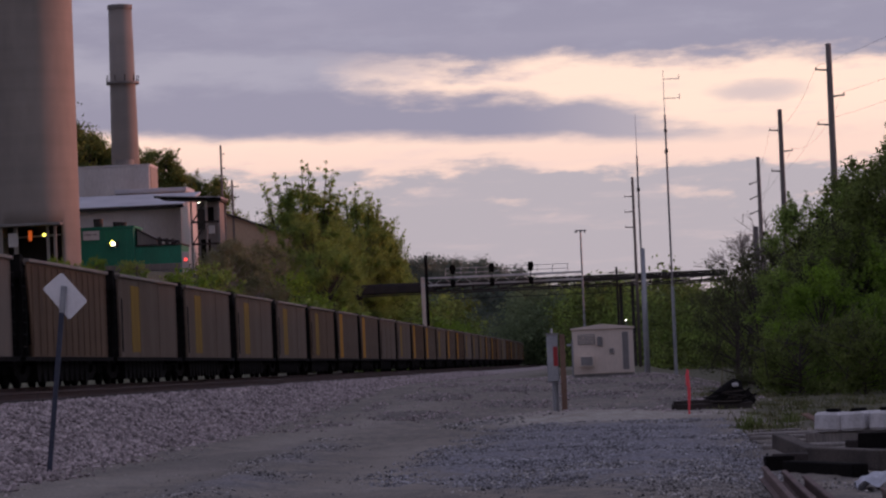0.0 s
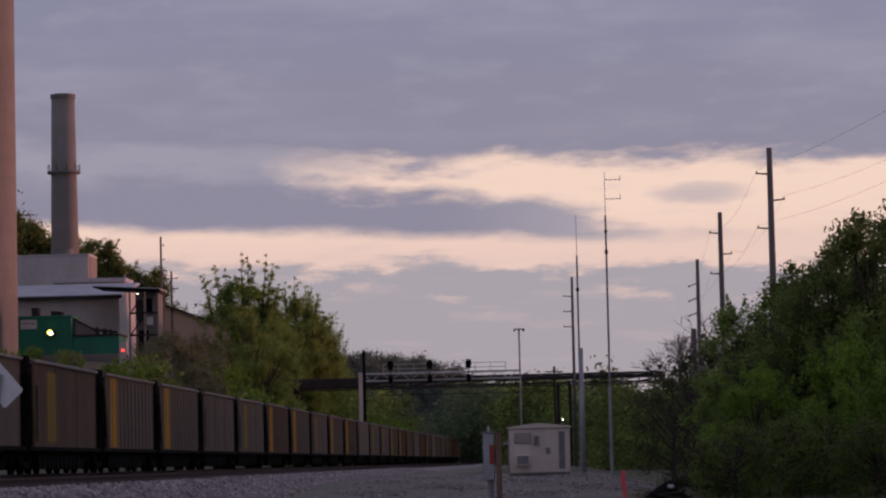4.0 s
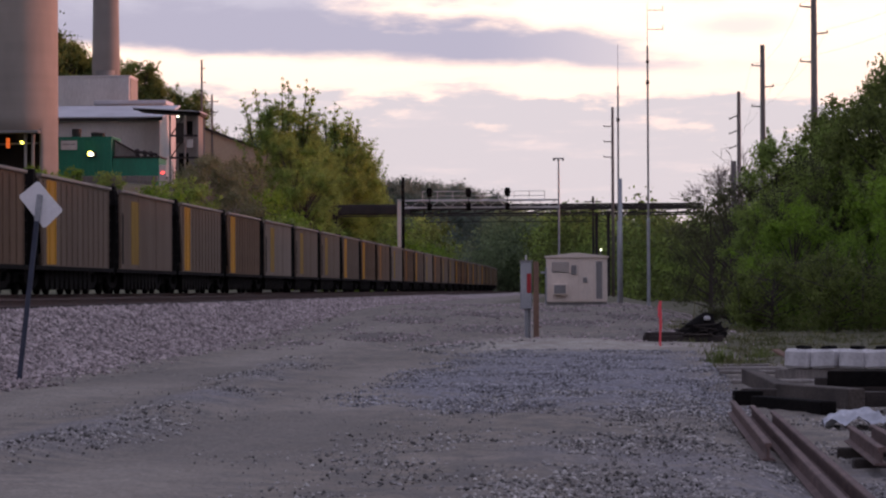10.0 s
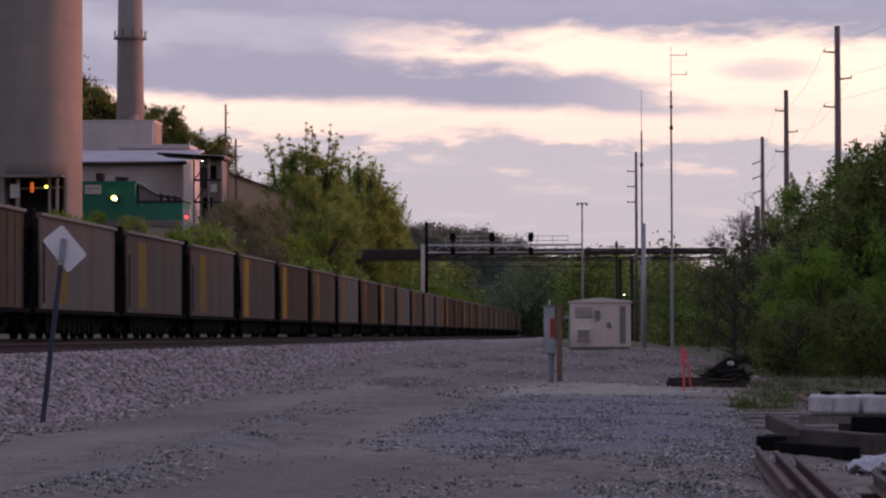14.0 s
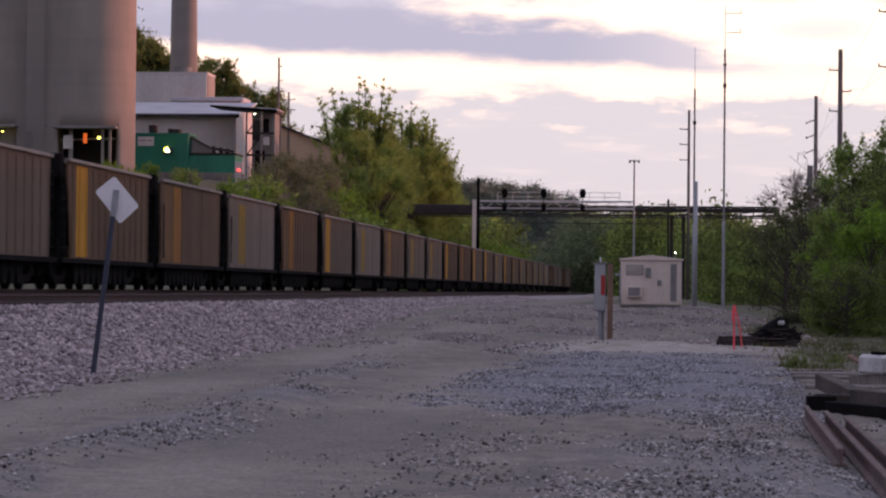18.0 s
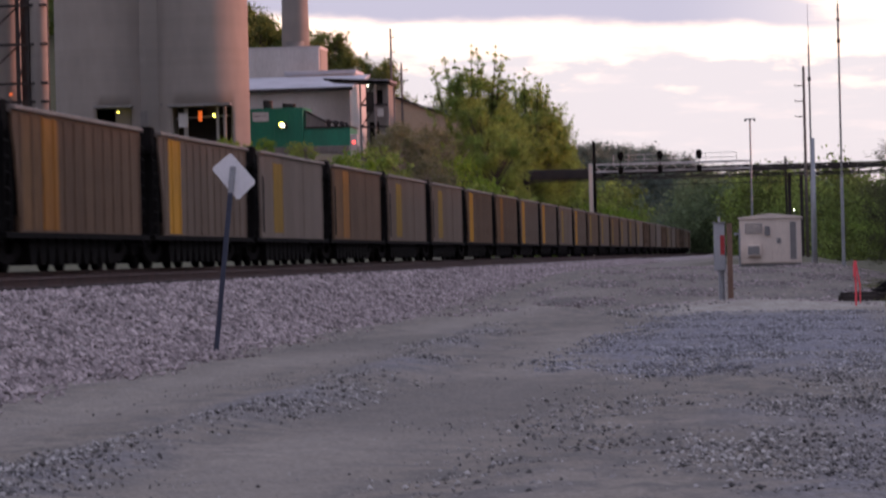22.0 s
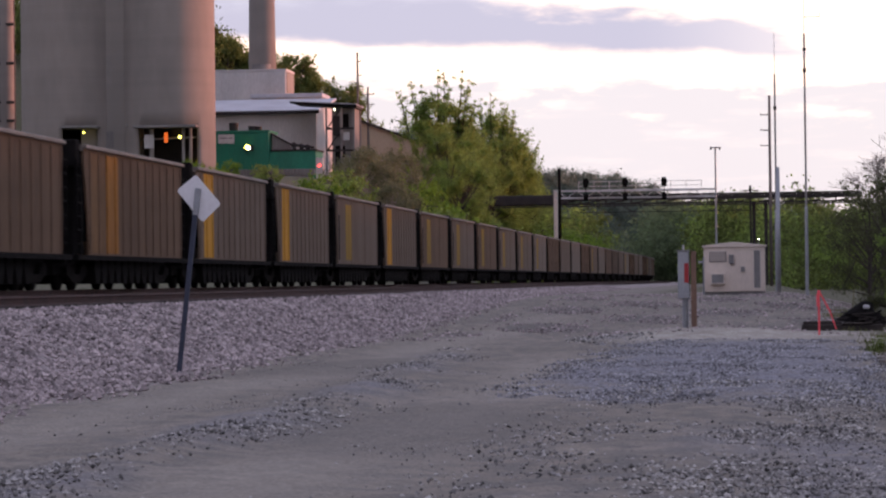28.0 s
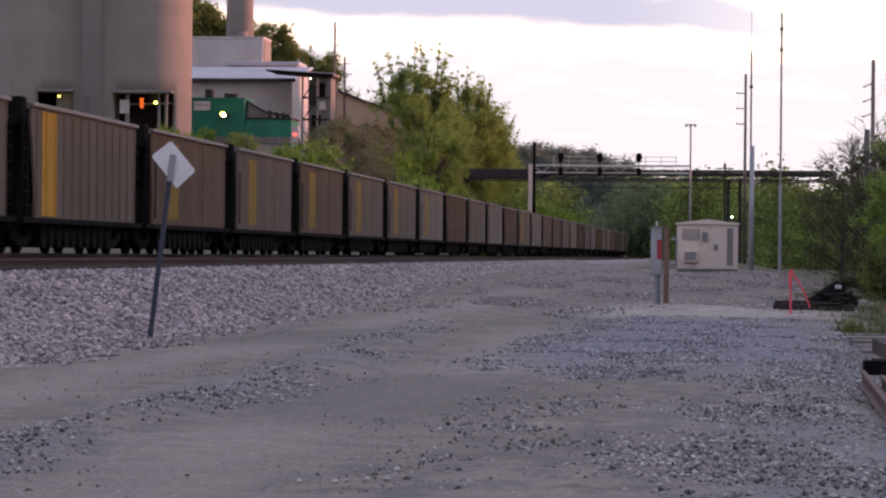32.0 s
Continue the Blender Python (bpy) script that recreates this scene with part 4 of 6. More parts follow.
def make_tree(name, h, spread, n, leaf, mat, label, category, seed, low=0.15, lean=0.0, clumps=34, group="", full=0.80, plumes=(), shoots=0.7, crest=0.93, bark=None):
    rs = np.random.RandomState(seed)
    tree = thing(name, Matrix(), label, category, group)
    cl, limbs = [], []
    top = np.array((lean, 0, h * 0.55))
    limbs.append(((0, 0, -0.3), top, 0.02 * h + 0.03, 0.012 * h))
    for i in range(clumps):
        q, u = rs.rand() * 6.283, rs.rand()
        z = h * (low + (crest - low) * u)
        prof = math.sin(math.pi * min(1.0, 0.18 + full * u)) ** 0.7
        rad = spread * prof * (0.35 + 0.65 * rs.rand() ** 0.5) * 0.85
        r = spread * (0.16 + 0.17 * rs.rand())
        p = (rad * math.cos(q) + lean * u, rad * math.sin(q), z)
        cl.append((*p, r))
        start = (lean * 0.5 * u, 0, max(0.1, min(z * 0.6, h * 0.55)))
        limbs.append((start, p, 0.006 * h + 0.01, 0.012))
    for i in range(int(clumps * shoots)):                # shoots that break the outline
        q = rs.rand() * 6.283
        u = 0.35 + 0.65 * rs.rand()
        z = h * (0.25 + (crest - 0.21) * u)
        rad = spread * math.sin(math.pi * min(1.0, 0.15 + full * u)) * (0.75 + 0.3 * rs.rand())
        p = np.array((rad * math.cos(q) + lean * u, rad * math.sin(q), z))
        way = np.array((math.cos(q) * 0.5 + 0.2 * rs.normal(), math.sin(q) * 0.5 + 0.2 * rs.normal(), 0.5 + u))
        way = way / np.linalg.norm(way) * spread
        for step, r in ((0.0, 0.085), (0.09, 0.065), (0.17, 0.045), (0.23, 0.028)):
            cl.append((*(p + way * step), spread * r))
        limbs.append((cl[rs.randint(clumps)][:3], p + way * 0.2, 0.02, 0.006))
    for px, py, pz in plumes:                         # tall leaders above the crown
        foot = np.array((px * 0.75, py * 0.75, h * 0.6))
        tip = np.array((px, py, pz * h))
        for u in np.linspace(0, 1, 9):
            p = foot + (tip - foot) * u + np.append(rs.normal(size=2) * 0.035 * spread * (1 - 0.4 * u), 0)
            cl.append((*p, spread * (0.15 - 0.10 * u)))
            for _ in range(2 if 0.15 < u < 0.97 else 0):
                cl.append((*(p + rs.normal(size=3) * spread * (0.12 - 0.05 * u)), spread * 0.062))
        limbs.append((foot, tip, 0.007 * h, 0.01))
    v, f = limb_mesh(limbs)
    link("trunk", v, f, bark or BARK, tree, "", True)
    v, f = leaf_mesh(cl, n, leaf, rs)
    link("crown", v.tolist(), f.tolist(), mat, tree)
    return tree


def bare_tree(h, seed, label):
    rs = np.random.RandomState(seed)
    tree = thing("bare_tree", Matrix(), label, "tree")
    paths = []

    def grow(p, d, length, r, depth):
        q = p + d * length
        paths.append((p, q, r, r * 0.7))
        if depth == 0:
            return
        for _ in range(3 if depth > 2 else 4):
            nd = d + rs.normal(size=3) * 0.45
            nd[2] = abs(nd[2]) * 0.8 + 0.15
            grow(q, nd / np.linalg.norm(nd), length * (0.6 + 0.2 * rs.rand()), r * 0.6, depth - 1)

    grow(np.array((0, 0, -0.2)), np.array((0.03, 0, 1.0)), h * 0.33, 0.014 * h, 5)
    v, f = limb_mesh(paths)
    link("crown", v, f, TWIG, tree)
    return tree


PLACED = set()


def put(proto, x, y, turn, scale=1.0, dz=0.0):
    m = Matrix.Translation((x, y, gz(x, y) + dz)) @ Matrix.Rotation(radians(turn), 4, "Z") @ Matrix.Scale(scale, 4)
    if proto.name not in PLACED:
        PLACED.add(proto.name)
        proto.matrix_basis = m
        return proto
    return copy_thing(proto, m @ Matrix.Scale(1 / proto.scale[0], 4))


def build_plants():
    rs = random.Random(8)
    # the thicket beside the yard
    g = "thicket beside the yard"
    bush_a = make_tree("green_bush", 5.2, 2.5, 15000, 0.055, LEAF_BRIGHT, "fresh green leafy bush at the yard edge", "bush", 21, 0.06, group=g, shoots=0.4)
    bush_b = make_tree("green_bush", 5.8, 2.6, 15000, 0.058, LEAF, "dense green bush with new leaves", "bush", 22, 0.05, group=g, shoots=0.4)
    tree_a = make_tree("roadside_tree", 8.6, 3.0, 20000, 0.06, LEAF, "leafy green tree rising from the thicket", "tree", 23, 0.2, group=g, shoots=0.3)
    tree_b = make_tree("roadside_tree", 9.6, 3.4, 17000, 0.08, LEAF_DARK, "tall green tree behind the bushes", "tree", 24, 0.2, clumps=30, group=g, shoots=0.06)
    shrub = make_tree("low_shrub", 2.6, 1.9, 7000, 0.048, LEAF_DARK, "low green brush among the weeds", "bush", 25, 0.05, group=g)
    twigs = make_tree("budding_shrub", 6.5, 2.6, 13000, 0.045, LEAF_OLIVE, "brown budding shrub with thin leaves", "bush", 26, 0.05, group=g)
    for p, x, y, t, s in ((bush_a, 7.1, 113, 0, 0.95), (bush_a, 9.6, 110, 80, 0.8), (bush_a, 12.2, 108, 200, 1.0), (bush_b, 6.4, 121, 40, 0.9), (bush_b, 9.0, 118, 140, 1.1),
                          (bush_b, 11.8, 117, 250, 1.2), (tree_a, 7.4, 126, 0, 0.92), (tree_a, 8.6, 120, 200, 0.95), (tree_b, 10.0, 127, 300, 1.02), (tree_b, 12.2, 119, 240, 1.18), (tree_a, 9.4, 130, 120, 0.94), (tree_b, 10.8, 122, 0, 1.06), (tree_b, 13.4, 126, 90, 1.3),
                          (tree_b, 16.5, 124, 190, 1.42), (tree_a, 13.0, 116, 60, 0.9), (shrub, 6.0, 108, 0, 1.0), (shrub, 8.0, 105, 90, 1.1), (shrub, 10.4, 103, 180, 1.0),
                          (shrub, 12.6, 100, 30, 1.1), (twigs, 8.3, 118, 160, 1.05), (bush_a, 10.9, 114, 320, 1.15), (twigs, 5.6, 132, 0, 1.0), (twigs, 5.2, 146, 100, 0.9), (twigs, 7.5, 140, 210, 1.1), (bush_b, 15.0, 110, 10, 1.2), (bush_a, 14.6, 102, 10, 1.0),
                          (bush_b, 7.8, 160, 10, 1.05), (tree_a, 10.5, 165, 80, 0.95), (bush_b, 13.5, 160, 200, 1.3), (tree_b, 16, 170, 20, 1.1), (tree_a, 19, 150, 150, 1.1)):
        put(p, x, y, t, s)
    bare = bare_tree(8.3, 31, "bare grey tree with thin twigs")
    put(bare, 5.9, 150, 0, 1.08)
    put(bare, 7.0, 152, 130, 1.0)
    # the bank behind the train
    g = "trees on the bank behind the train"
    big = make_tree("bank_tree", 16.5, 4.5, 44000, 0.09, LEAF, "large leafy green tree with tall leaders on the bank", "tree", 41, 0.25, lean=-0.3, clumps=46, group=g, full=0.78, crest=0.80,
                    plumes=((-4.3, 0.4, 0.88), (-3.0, 0.2, 0.93), (-1.9, -0.5, 0.90), (-0.3, 0.3, 1.0), (0.5, -0.4, 0.97), (2.3, 0.2, 0.985), (2.9, -0.3, 0.93), (3.6, -0.3, 0.80)))
    broad = make_tree("bank_tree", 18.6, 6.0, 56000, 0.098, LEAF, "broad green tree on the bank beside the bridge", "tree", 46, 0.10, clumps=60, group=g, full=0.74, crest=0.84,
                      plumes=((0.0, 0.3, 1.0), (-1.2, -0.4, 0.97), (-2.6, 0.4, 0.94), (1.8, -0.3, 0.94), (2.9, 0.4, 0.88), (4.0, 0.2, 0.76)))
    mid = make_tree("bank_tree", 14.6, 4.8, 38000, 0.098, LEAF, "spreading green tree on the bank", "tree", 42, 0.06, clumps=54, group=g, full=0.66)
    round_tree = make_tree("hill_tree", 13.0, 4.2, 22000, 0.12, LEAF_DARK, "dense rounded green tree on the hill", "tree", 47, 0.1, clumps=60, group="trees on the hill", full=0.72, shoots=0.15)
    brown = make_tree("budding_bank_shrub", 6.0, 3.6, 11000, 0.08, LEAF_BROWN, "brownish budding shrub on the slope", "bush", 43, 0.03, group=g, bark=TWIG)
    low = make_tree("bank_shrub", 3.6, 2.7, 4500, 0.11, LEAF_BRIGHT, "bright green shrub on the slope", "bush", 44, 0.03, group=g)
    lowd = make_tree("bank_shrub", 4.2, 2.9, 4500, 0.11, LEAF, "dark green shrub on the slope", "bush", 45, 0.03, group=g)
    for p, x, y, t, s in ((big, -33.1, 318, 0, 1.035), (broad, -32.9, 376, 0, 1.0), (mid, -31.0, 323, 60, 0.85), (mid, -31.4, 378, 100, 1.0), (mid, -29.5, 302, 30, 0.75), (mid, -32.6, 372, 200, 0.95),
                          (mid, -31.0, 384, 50, 0.9), (mid, -31.6, 312, 130, 0.85),
                          (brown, -34.2, 262, 0, 0.9), (brown, -33.4, 276, 120, 1.0), (brown, -31.0, 258, 60, 0.9), (brown, -36.4, 284, 200, 0.75), (brown, -34.6, 292, 250, 1.0), (brown, -35.4, 272, 30, 0.8),
                          (low, -29.0, 238, 0, 1.1), (low, -31.5, 232, 80, 1.0), (low, -34.8, 240, 160, 0.9), (lowd, -27.0, 250, 0, 1.3), (lowd, -33.8, 248, 90, 1.0), (lowd, -39.6, 246, 180, 0.36),
                          (low, -26.2, 270, 240, 1.5), (low, -30.0, 276, 20, 1.5), (lowd, -28.2, 262, 40, 1.3), (low, -33.0, 286, 50, 1.4), (lowd, -25.6, 290, 70, 1.4), (low, -36.5, 224, 0, 0.45),
                          (lowd, -41.5, 252, 100, 0.3), (low, -45.0, 258, 40, 0.4), (low, -48.4, 258, 140, 0.45), (low, -53.5, 262, 20, 0.35), (low, -38.6, 215, 90, 0.7), (low, -41.8, 232, 10, 0.6),
                          (low, -25.4, 306, 200, 1.2), (lowd, -24.2, 345, 100, 1.3), (low, -24.6, 372, 20, 1.8), (low, -24.2, 398, 90, 1.8), (lowd, -26.6, 384, 150, 2.0), (low, -25.5, 420, 10, 2.0),
                          (mid, -30.5, 398, 40, 0.85), (mid, -30.2, 412, 160, 0.75), (mid, -34.5, 402, 250, 0.9), (mid, -32, 425, 70, 0.9),
                          (round_tree, -64.4, 402, 0, 0.9), (round_tree, -61.9, 406, 80, 1.16), (round_tree, -67.0, 404, 160, 0.84), (round_tree, -58.9, 405, 220, 1.1), (round_tree, -55.8, 407, 300, 1.27), (round_tree, -70.4, 402, 30, 0.76),
                          (round_tree, -73.4, 404, 110, 0.72), (round_tree, -77.0, 402, 200, 0.76), (round_tree, -81, 405, 290, 0.85), (round_tree, -65.8, 410, 45, 0.8)):
        put(p, x, y, t, s)
    # woods further off
    r = np.random.RandomState(51)

    def wood(name, spots, mat, label, leaf, per, seed):
        q = np.random.RandomState(seed)
        cl = []
        for x, y, h in spots:
            z = gz(x, y)
            for _ in range(13):
                a, u = q.rand() * 6.283, q.rand()
                rad = h * 0.34 * math.sin(math.pi * min(1, 0.2 + 0.75 * u)) * q.rand() ** 0.5
                cl.append((x + rad * math.cos(a), y + rad * math.sin(a), z + h * (0.0 + 0.88 * u), h * (0.14 + 0.11 * q.rand())))
        v, f = leaf_mesh(cl, len(spots) * per, leaf, q)
        return tagged(link(name, v.tolist(), f.tolist(), mat), label, "woods", "", "stuff")

    spots = [(-63 - 56 * r.rand(), 392 + 45 * r.rand(), 8.0 + 2.5 * r.rand()) for _ in range(170)]
    wood("hillside_woods", spots, LEAF_DARK, "green woods on the hill behind the plant", 0.2, 560, 61)
    spots = [(x, y, 10 + 5 * r.rand()) for x, y in ((-70 + 130 * r.rand(), 450 + 240 * r.rand()) for _ in range(520)) if abs(x - float(bend(y)) + 17) > 10 and x > -41]
    spots += [(-25 - 16 * r.rand(), 395 + 90 * r.rand(), 6 + 4 * r.rand()) for _ in range(45)]
    spots += [(-22 + 32 * r.rand(), 600 + 80 * r.rand(), 16.6 + 1.8 * r.rand()) for _ in range(150)]
    spots += [(-9 + 14 * r.rand(), 470 + 60 * r.rand(), 12.5 + 2 * r.rand()) for _ in range(36)]
    spots += [(3 + 45 * r.rand(), 375 + 120 * r.rand(), 11.5 + 3 * r.rand()) for _ in range(90)]
    spots += [(-60 + 70 * r.rand(), 700 + 40 * r.rand(), 10 + 4 * r.rand()) for _ in range(60)]
    wood("far_woods", [p for p in spots if p[1] < 540 and p[0] % 3 > 1], LEAF_DARK, "green woods beyond the bridge", 0.30, 420, 62)
    wood("fresh_woods", [p for p in spots if p[1] < 540 and p[0] % 3 <= 1], LEAF, "fresh green woods beyond the bridge", 0.30, 420, 65)
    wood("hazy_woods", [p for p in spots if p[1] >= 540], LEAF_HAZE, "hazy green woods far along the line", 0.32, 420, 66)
    spots = [(x, 880 + 120 * r.rand(), 11 + 4 * r.rand()) for x in -200 + 320 * r.rand(420) if not -150 < x < -76]
    spots += [(-58 + 22 * r.normal(), 940 + 100 * r.rand(), 9 + 5 * r.rand()) for _ in range(260)]
    wood("ridge_woods", spots, LEAF_FAR_HAZE, "hazy wooded ridge in the distance", 0.33, 480, 63)
    spots = [(11 + 40 * r.rand(), 190 + 170 * r.rand(), 5 + 3 * r.rand()) for _ in range(110)]
    wood("roadside_woods", spots, LEAF_DARK, "green woods beyond the yard", 0.16, 520, 64)
    # weeds at the yard edge
    q = np.random.RandomState(71)
    n = 15000
    tuft = np.stack([2.3 + 11 * q.rand(420) ** 1.2, 57 + 60 * q.rand(420) ** 1.4], -1)
    pick = tuft[q.randint(0, 420, n)]
    x, y = pick[:, 0] + 0.16 * q.normal(size=n), pick[:, 1] + 0.3 * q.normal(size=n)
    z = ground_z(x, y)
    hgt, a = 0.05 + 0.17 * q.rand(n) ** 2, q.rand(n) * 6.283
    base = np.stack([x, y, z - 0.02], -1)
    du = np.stack([np.cos(a), np.sin(a), 0 * a], -1) * 0.018
    tip = base + np.stack([0.5 * hgt * np.cos(a * 3), 0.5 * hgt * np.sin(a * 3), hgt], -1)
    v = np.stack([base - du, base + du, tip], 1).reshape(-1, 3)
    tagged(link("weeds", v.tolist(), np.arange(3 * n).reshape(n, 3).tolist(), STRAW), "dry and green weeds along the yard edge", "grass", "", "stuff")


# ---- the plant on the terrace ----
def arc_wall(cx, cy, r, z0, z1, holes=(), thick=0.25, n=72, rows=None):
    """A round wall with openings: holes are (angle from, angle to, z from, z to); angle 0 faces the line of sight."""
    bm = bmesh.new()
    zs = sorted({z0, z1, *[z for h in holes for z in h[2:]], *(rows or ())})
    angles = [math.radians(-180 + 360 * i / n) for i in range(n + 1)]
    outer = [[bm.verts.new((cx + r * math.sin(a), cy - r * math.cos(a), z)) for a in angles[:-1]] for z in zs]
    inner = [[bm.verts.new((cx + (r - thick) * math.sin(a), cy - (r - thick) * math.cos(a), z)) for a in angles[:-1]] for z in zs]

    def open_at(i, k):
        a, z = -180 + 360 * (i + 0.5) / n, (zs[k] + zs[k + 1]) / 2
        return any(h[0] < a < h[1] and h[2] < z < h[3] for h in holes)

    for k in range(len(zs) - 1):
        for i in range(n):
            j = (i + 1) % n
            if open_at(i, k):
                continue
            bm.faces.new((outer[k][i], outer[k][j], outer[k + 1][j], outer[k + 1][i]))
            bm.faces.new((inner[k][j], inner[k][i], inner[k + 1][i], inner[k + 1][j]))
            if open_at(j, k):
                bm.faces.new((outer[k][j], inner[k][j], inner[k + 1][j], outer[k + 1][j]))
            if open_at((i - 1) % n, k):
                bm.faces.new((inner[k][i], outer[k][i], outer[k + 1][i], inner[k + 1][i]))
            if k + 1 == len(zs) - 1 or open_at(i, k + 1):
                bm.faces.new((outer[k + 1][i], outer[k + 1][j], inner[k + 1][j], inner[k + 1][i]))
            if k > 0 and open_at(i, k - 1):
                bm.faces.new((inner[k][i], inner[k][j], outer[k][j], outer[k][i]))
    return bm


TERRACE = 12.0


def build_silos():
    zs = [TERRACE - 1 + 3.0 * i for i in range(1, 16)]
    silo = thing("concrete_silo", Matrix(), "tall round grey concrete silo with a truck loading bay", "silo", "concrete silos")
    part("wall", arc_wall(-52.65, 270, 4.2, TERRACE - 1.5, 58, ((-31, 49, TERRACE - 1.5, 15.55),), rows=zs), SILO, silo, "", True)
    part("bay_lintel", boxed(-54.95, -49.3, 265.2, 266.6, 15.5, 15.72, bevel=0.03), CONCRETE_DARK, silo)
    part("bay_ceiling", boxed(-56.0, -49.4, 267.2, 273, 15.75, 15.95), CONCRETE_DARK, silo)
    part("bay_back_wall", boxed(-56.0, -49.2, 272.2, 272.4, TERRACE - 1, 15.75), DARK_STEEL, silo)
    part("hopper_chute", prism([(-52.2, 15.7), (-50.9, 15.7), (-51.3, 14.9), (-51.8, 14.9)], 268.6, 269.8), DARK_STEEL, silo)
    part("bay_pipe", tubed((-55.0, 268.4, 14.6), (-49.9, 268.4, 14.75), 0.09, n=8), GALV, silo)
    for x, w in ((-53.6, 0.34), (-50.75, 0.22), (-50.1, 0.22)):
        part("bay_post", boxed(x - w / 2, x + w / 2, 266.8, 267.1, TERRACE - 0.6, 15.5), CONCRETE, silo)
    part("bay_panel", boxed(-54.2, -53.35, 266.5, 266.7, 13.75, 14.95), WHITE_SHEET, silo, "pale panel at the loading bay")
    # The column is no lamp: the orange light on it is drawn as emission.
    part("glowing_column", boxed(-52.7, -52.4, 268.0, 268.2, 14.3, 15.2), GLOW_ORANGE, silo, "orange lit column in the bay, made to glow")
    part("bay_lamp", tubed((-51.15, 267.2, 14.75), (-51.15, 267.45, 14.75), 0.12, n=12), GLOW_YELLOW, silo, "glowing yellow bay lamp")
    silo = thing("concrete_silo", Matrix(), "tall round grey concrete silo with stained wall", "silo", "concrete silos")
    part("wall", arc_wall(-61.5, 270.6, 4.65, TERRACE - 1.5, 58, ((2, 40, TERRACE - 1.5, 15.65),), rows=zs), SILO, silo, "", True)
    part("bay_lintel", boxed(-61.6, -58.3, 265.3, 267.2, 15.6, 15.8, bevel=0.03), CONCRETE_DARK, silo)
    part("bay_ceiling", boxed(-64, -58.4, 267.6, 274, 15.8, 16), CONCRETE_DARK, silo)
    part("bay_back_wall", boxed(-64.0, -58.0, 273.0, 273.2, TERRACE - 1, 15.8), BLACK, silo)
    part("bay_lamp", tubed((-59.7, 266.6, 15.25), (-59.7, 266.8, 15.25), 0.07, n=10), GLOW_YELLOW, silo, "small yellow bay lamp")
    shaft = thing("silo_stair_shaft", Matrix(), "grey concrete shaft between the silos", "shaft")
    part("wall", boxed(-60.2, -54.9, 267.75, 270, TERRACE - 1.5, 56, bevel=0.06), PATCHED, shaft)
    part("doorway", boxed(-58.3, -57.2, 267.66, 267.74, 13.9, 15.35), CONCRETE_DARK, shaft)
    part("wall_patch", boxed(-58.5, -57.3, 267.71, 267.745, 19.2, 22.2), CONCRETE, shaft)
    # further plant at the edge: a preheater tower with a round shaft
    tower = thing("process_tower", Matrix(), "pale round process tower with dark steel frame", "tower")
    part("shaft", arc_wall(-72.85, 291, 0.85, TERRACE - 1.5, 52, n=28), SILO, tower, "", True)
    part("shaft", arc_wall(-76.7, 293, 1.5, TERRACE - 1.5, 52, n=32), SILO, tower, "", True)
    part("shaft", arc_wall(-80.9, 294, 1.8, TERRACE - 1.5, 52, n=32), SILO, tower, "", True)
    part("inner_wall", boxed(-86, -73.4, 297, 297.3, TERRACE - 1.5, 50), DARK_STEEL, tower)
    for x in (-74.9, -73.9, -79.0, -84):
        part("column", boxed(x - 0.17, x + 0.17, 290.6, 290.95, TERRACE - 1.5, 50), DARK_STEEL, tower)
    for z in (17.6, 19.4, 23.2, 27, 30.8, 34.6, 38.4, 42.2, 46):
        part("beam", boxed(-85, -71.8, 290.2, 290.5, z, z + 0.26), DARK_STEEL, tower)
    for i in range(7):
        z = 19.6 + 3.8 * i
        part("brace", tubed((-74.9, 290.7, z), (-73.9, 290.7, z + 3.6), 0.09, n=6), DARK_STEEL, tower)
        part("brace", tubed((-79.0, 290.7, z), (-74.9, 290.7, z + 3.6), 0.09, n=6), DARK_STEEL, tower)
    part("lamp", tubed((-75.5, 289.9, 18.5), (-75.5, 290.1, 18.5), 0.16, n=10), GLOW_ORANGE, tower, "glowing amber lamp")
    # chimney
    stack = thing("chimney_stack", Matrix(), "slender round concrete chimney with a ring walkway", "chimney")
    bm = bmesh.new()
    tube(bm, (-55.5, 340, 13), (-55.5, 340, 43.7), 1.75, 1.3, n=40)
    part("shaft", bm, SILO, stack, "", True)
    part("rim", tubed((-55.5, 340, 43.4), (-55.5, 340, 43.85), 1.4, n=40), CONCRETE_DARK, stack)
    part("ring_walkway", tubed((-55.5, 340, 34.9), (-55.5, 340, 35.15), 1.85, n=40), CONCRETE_DARK, stack)
    for i in range(10):
        a = i * 0.628
        part("ring_post", tubed((-55.5 + 1.8 * math.cos(a), 340 + 1.8 * math.sin(a), 35.15), (-55.5 + 1.8 * math.cos(a), 340 + 1.8 * math.sin(a), 35.9), 0.05, n=5), DARK_STEEL, stack)
    part("base_collar", tubed((-55.3, 338.0, 25.0), (-55.3, 338.0, 26.2), 1.1, n=20), CONCRETE_DARK, stack)


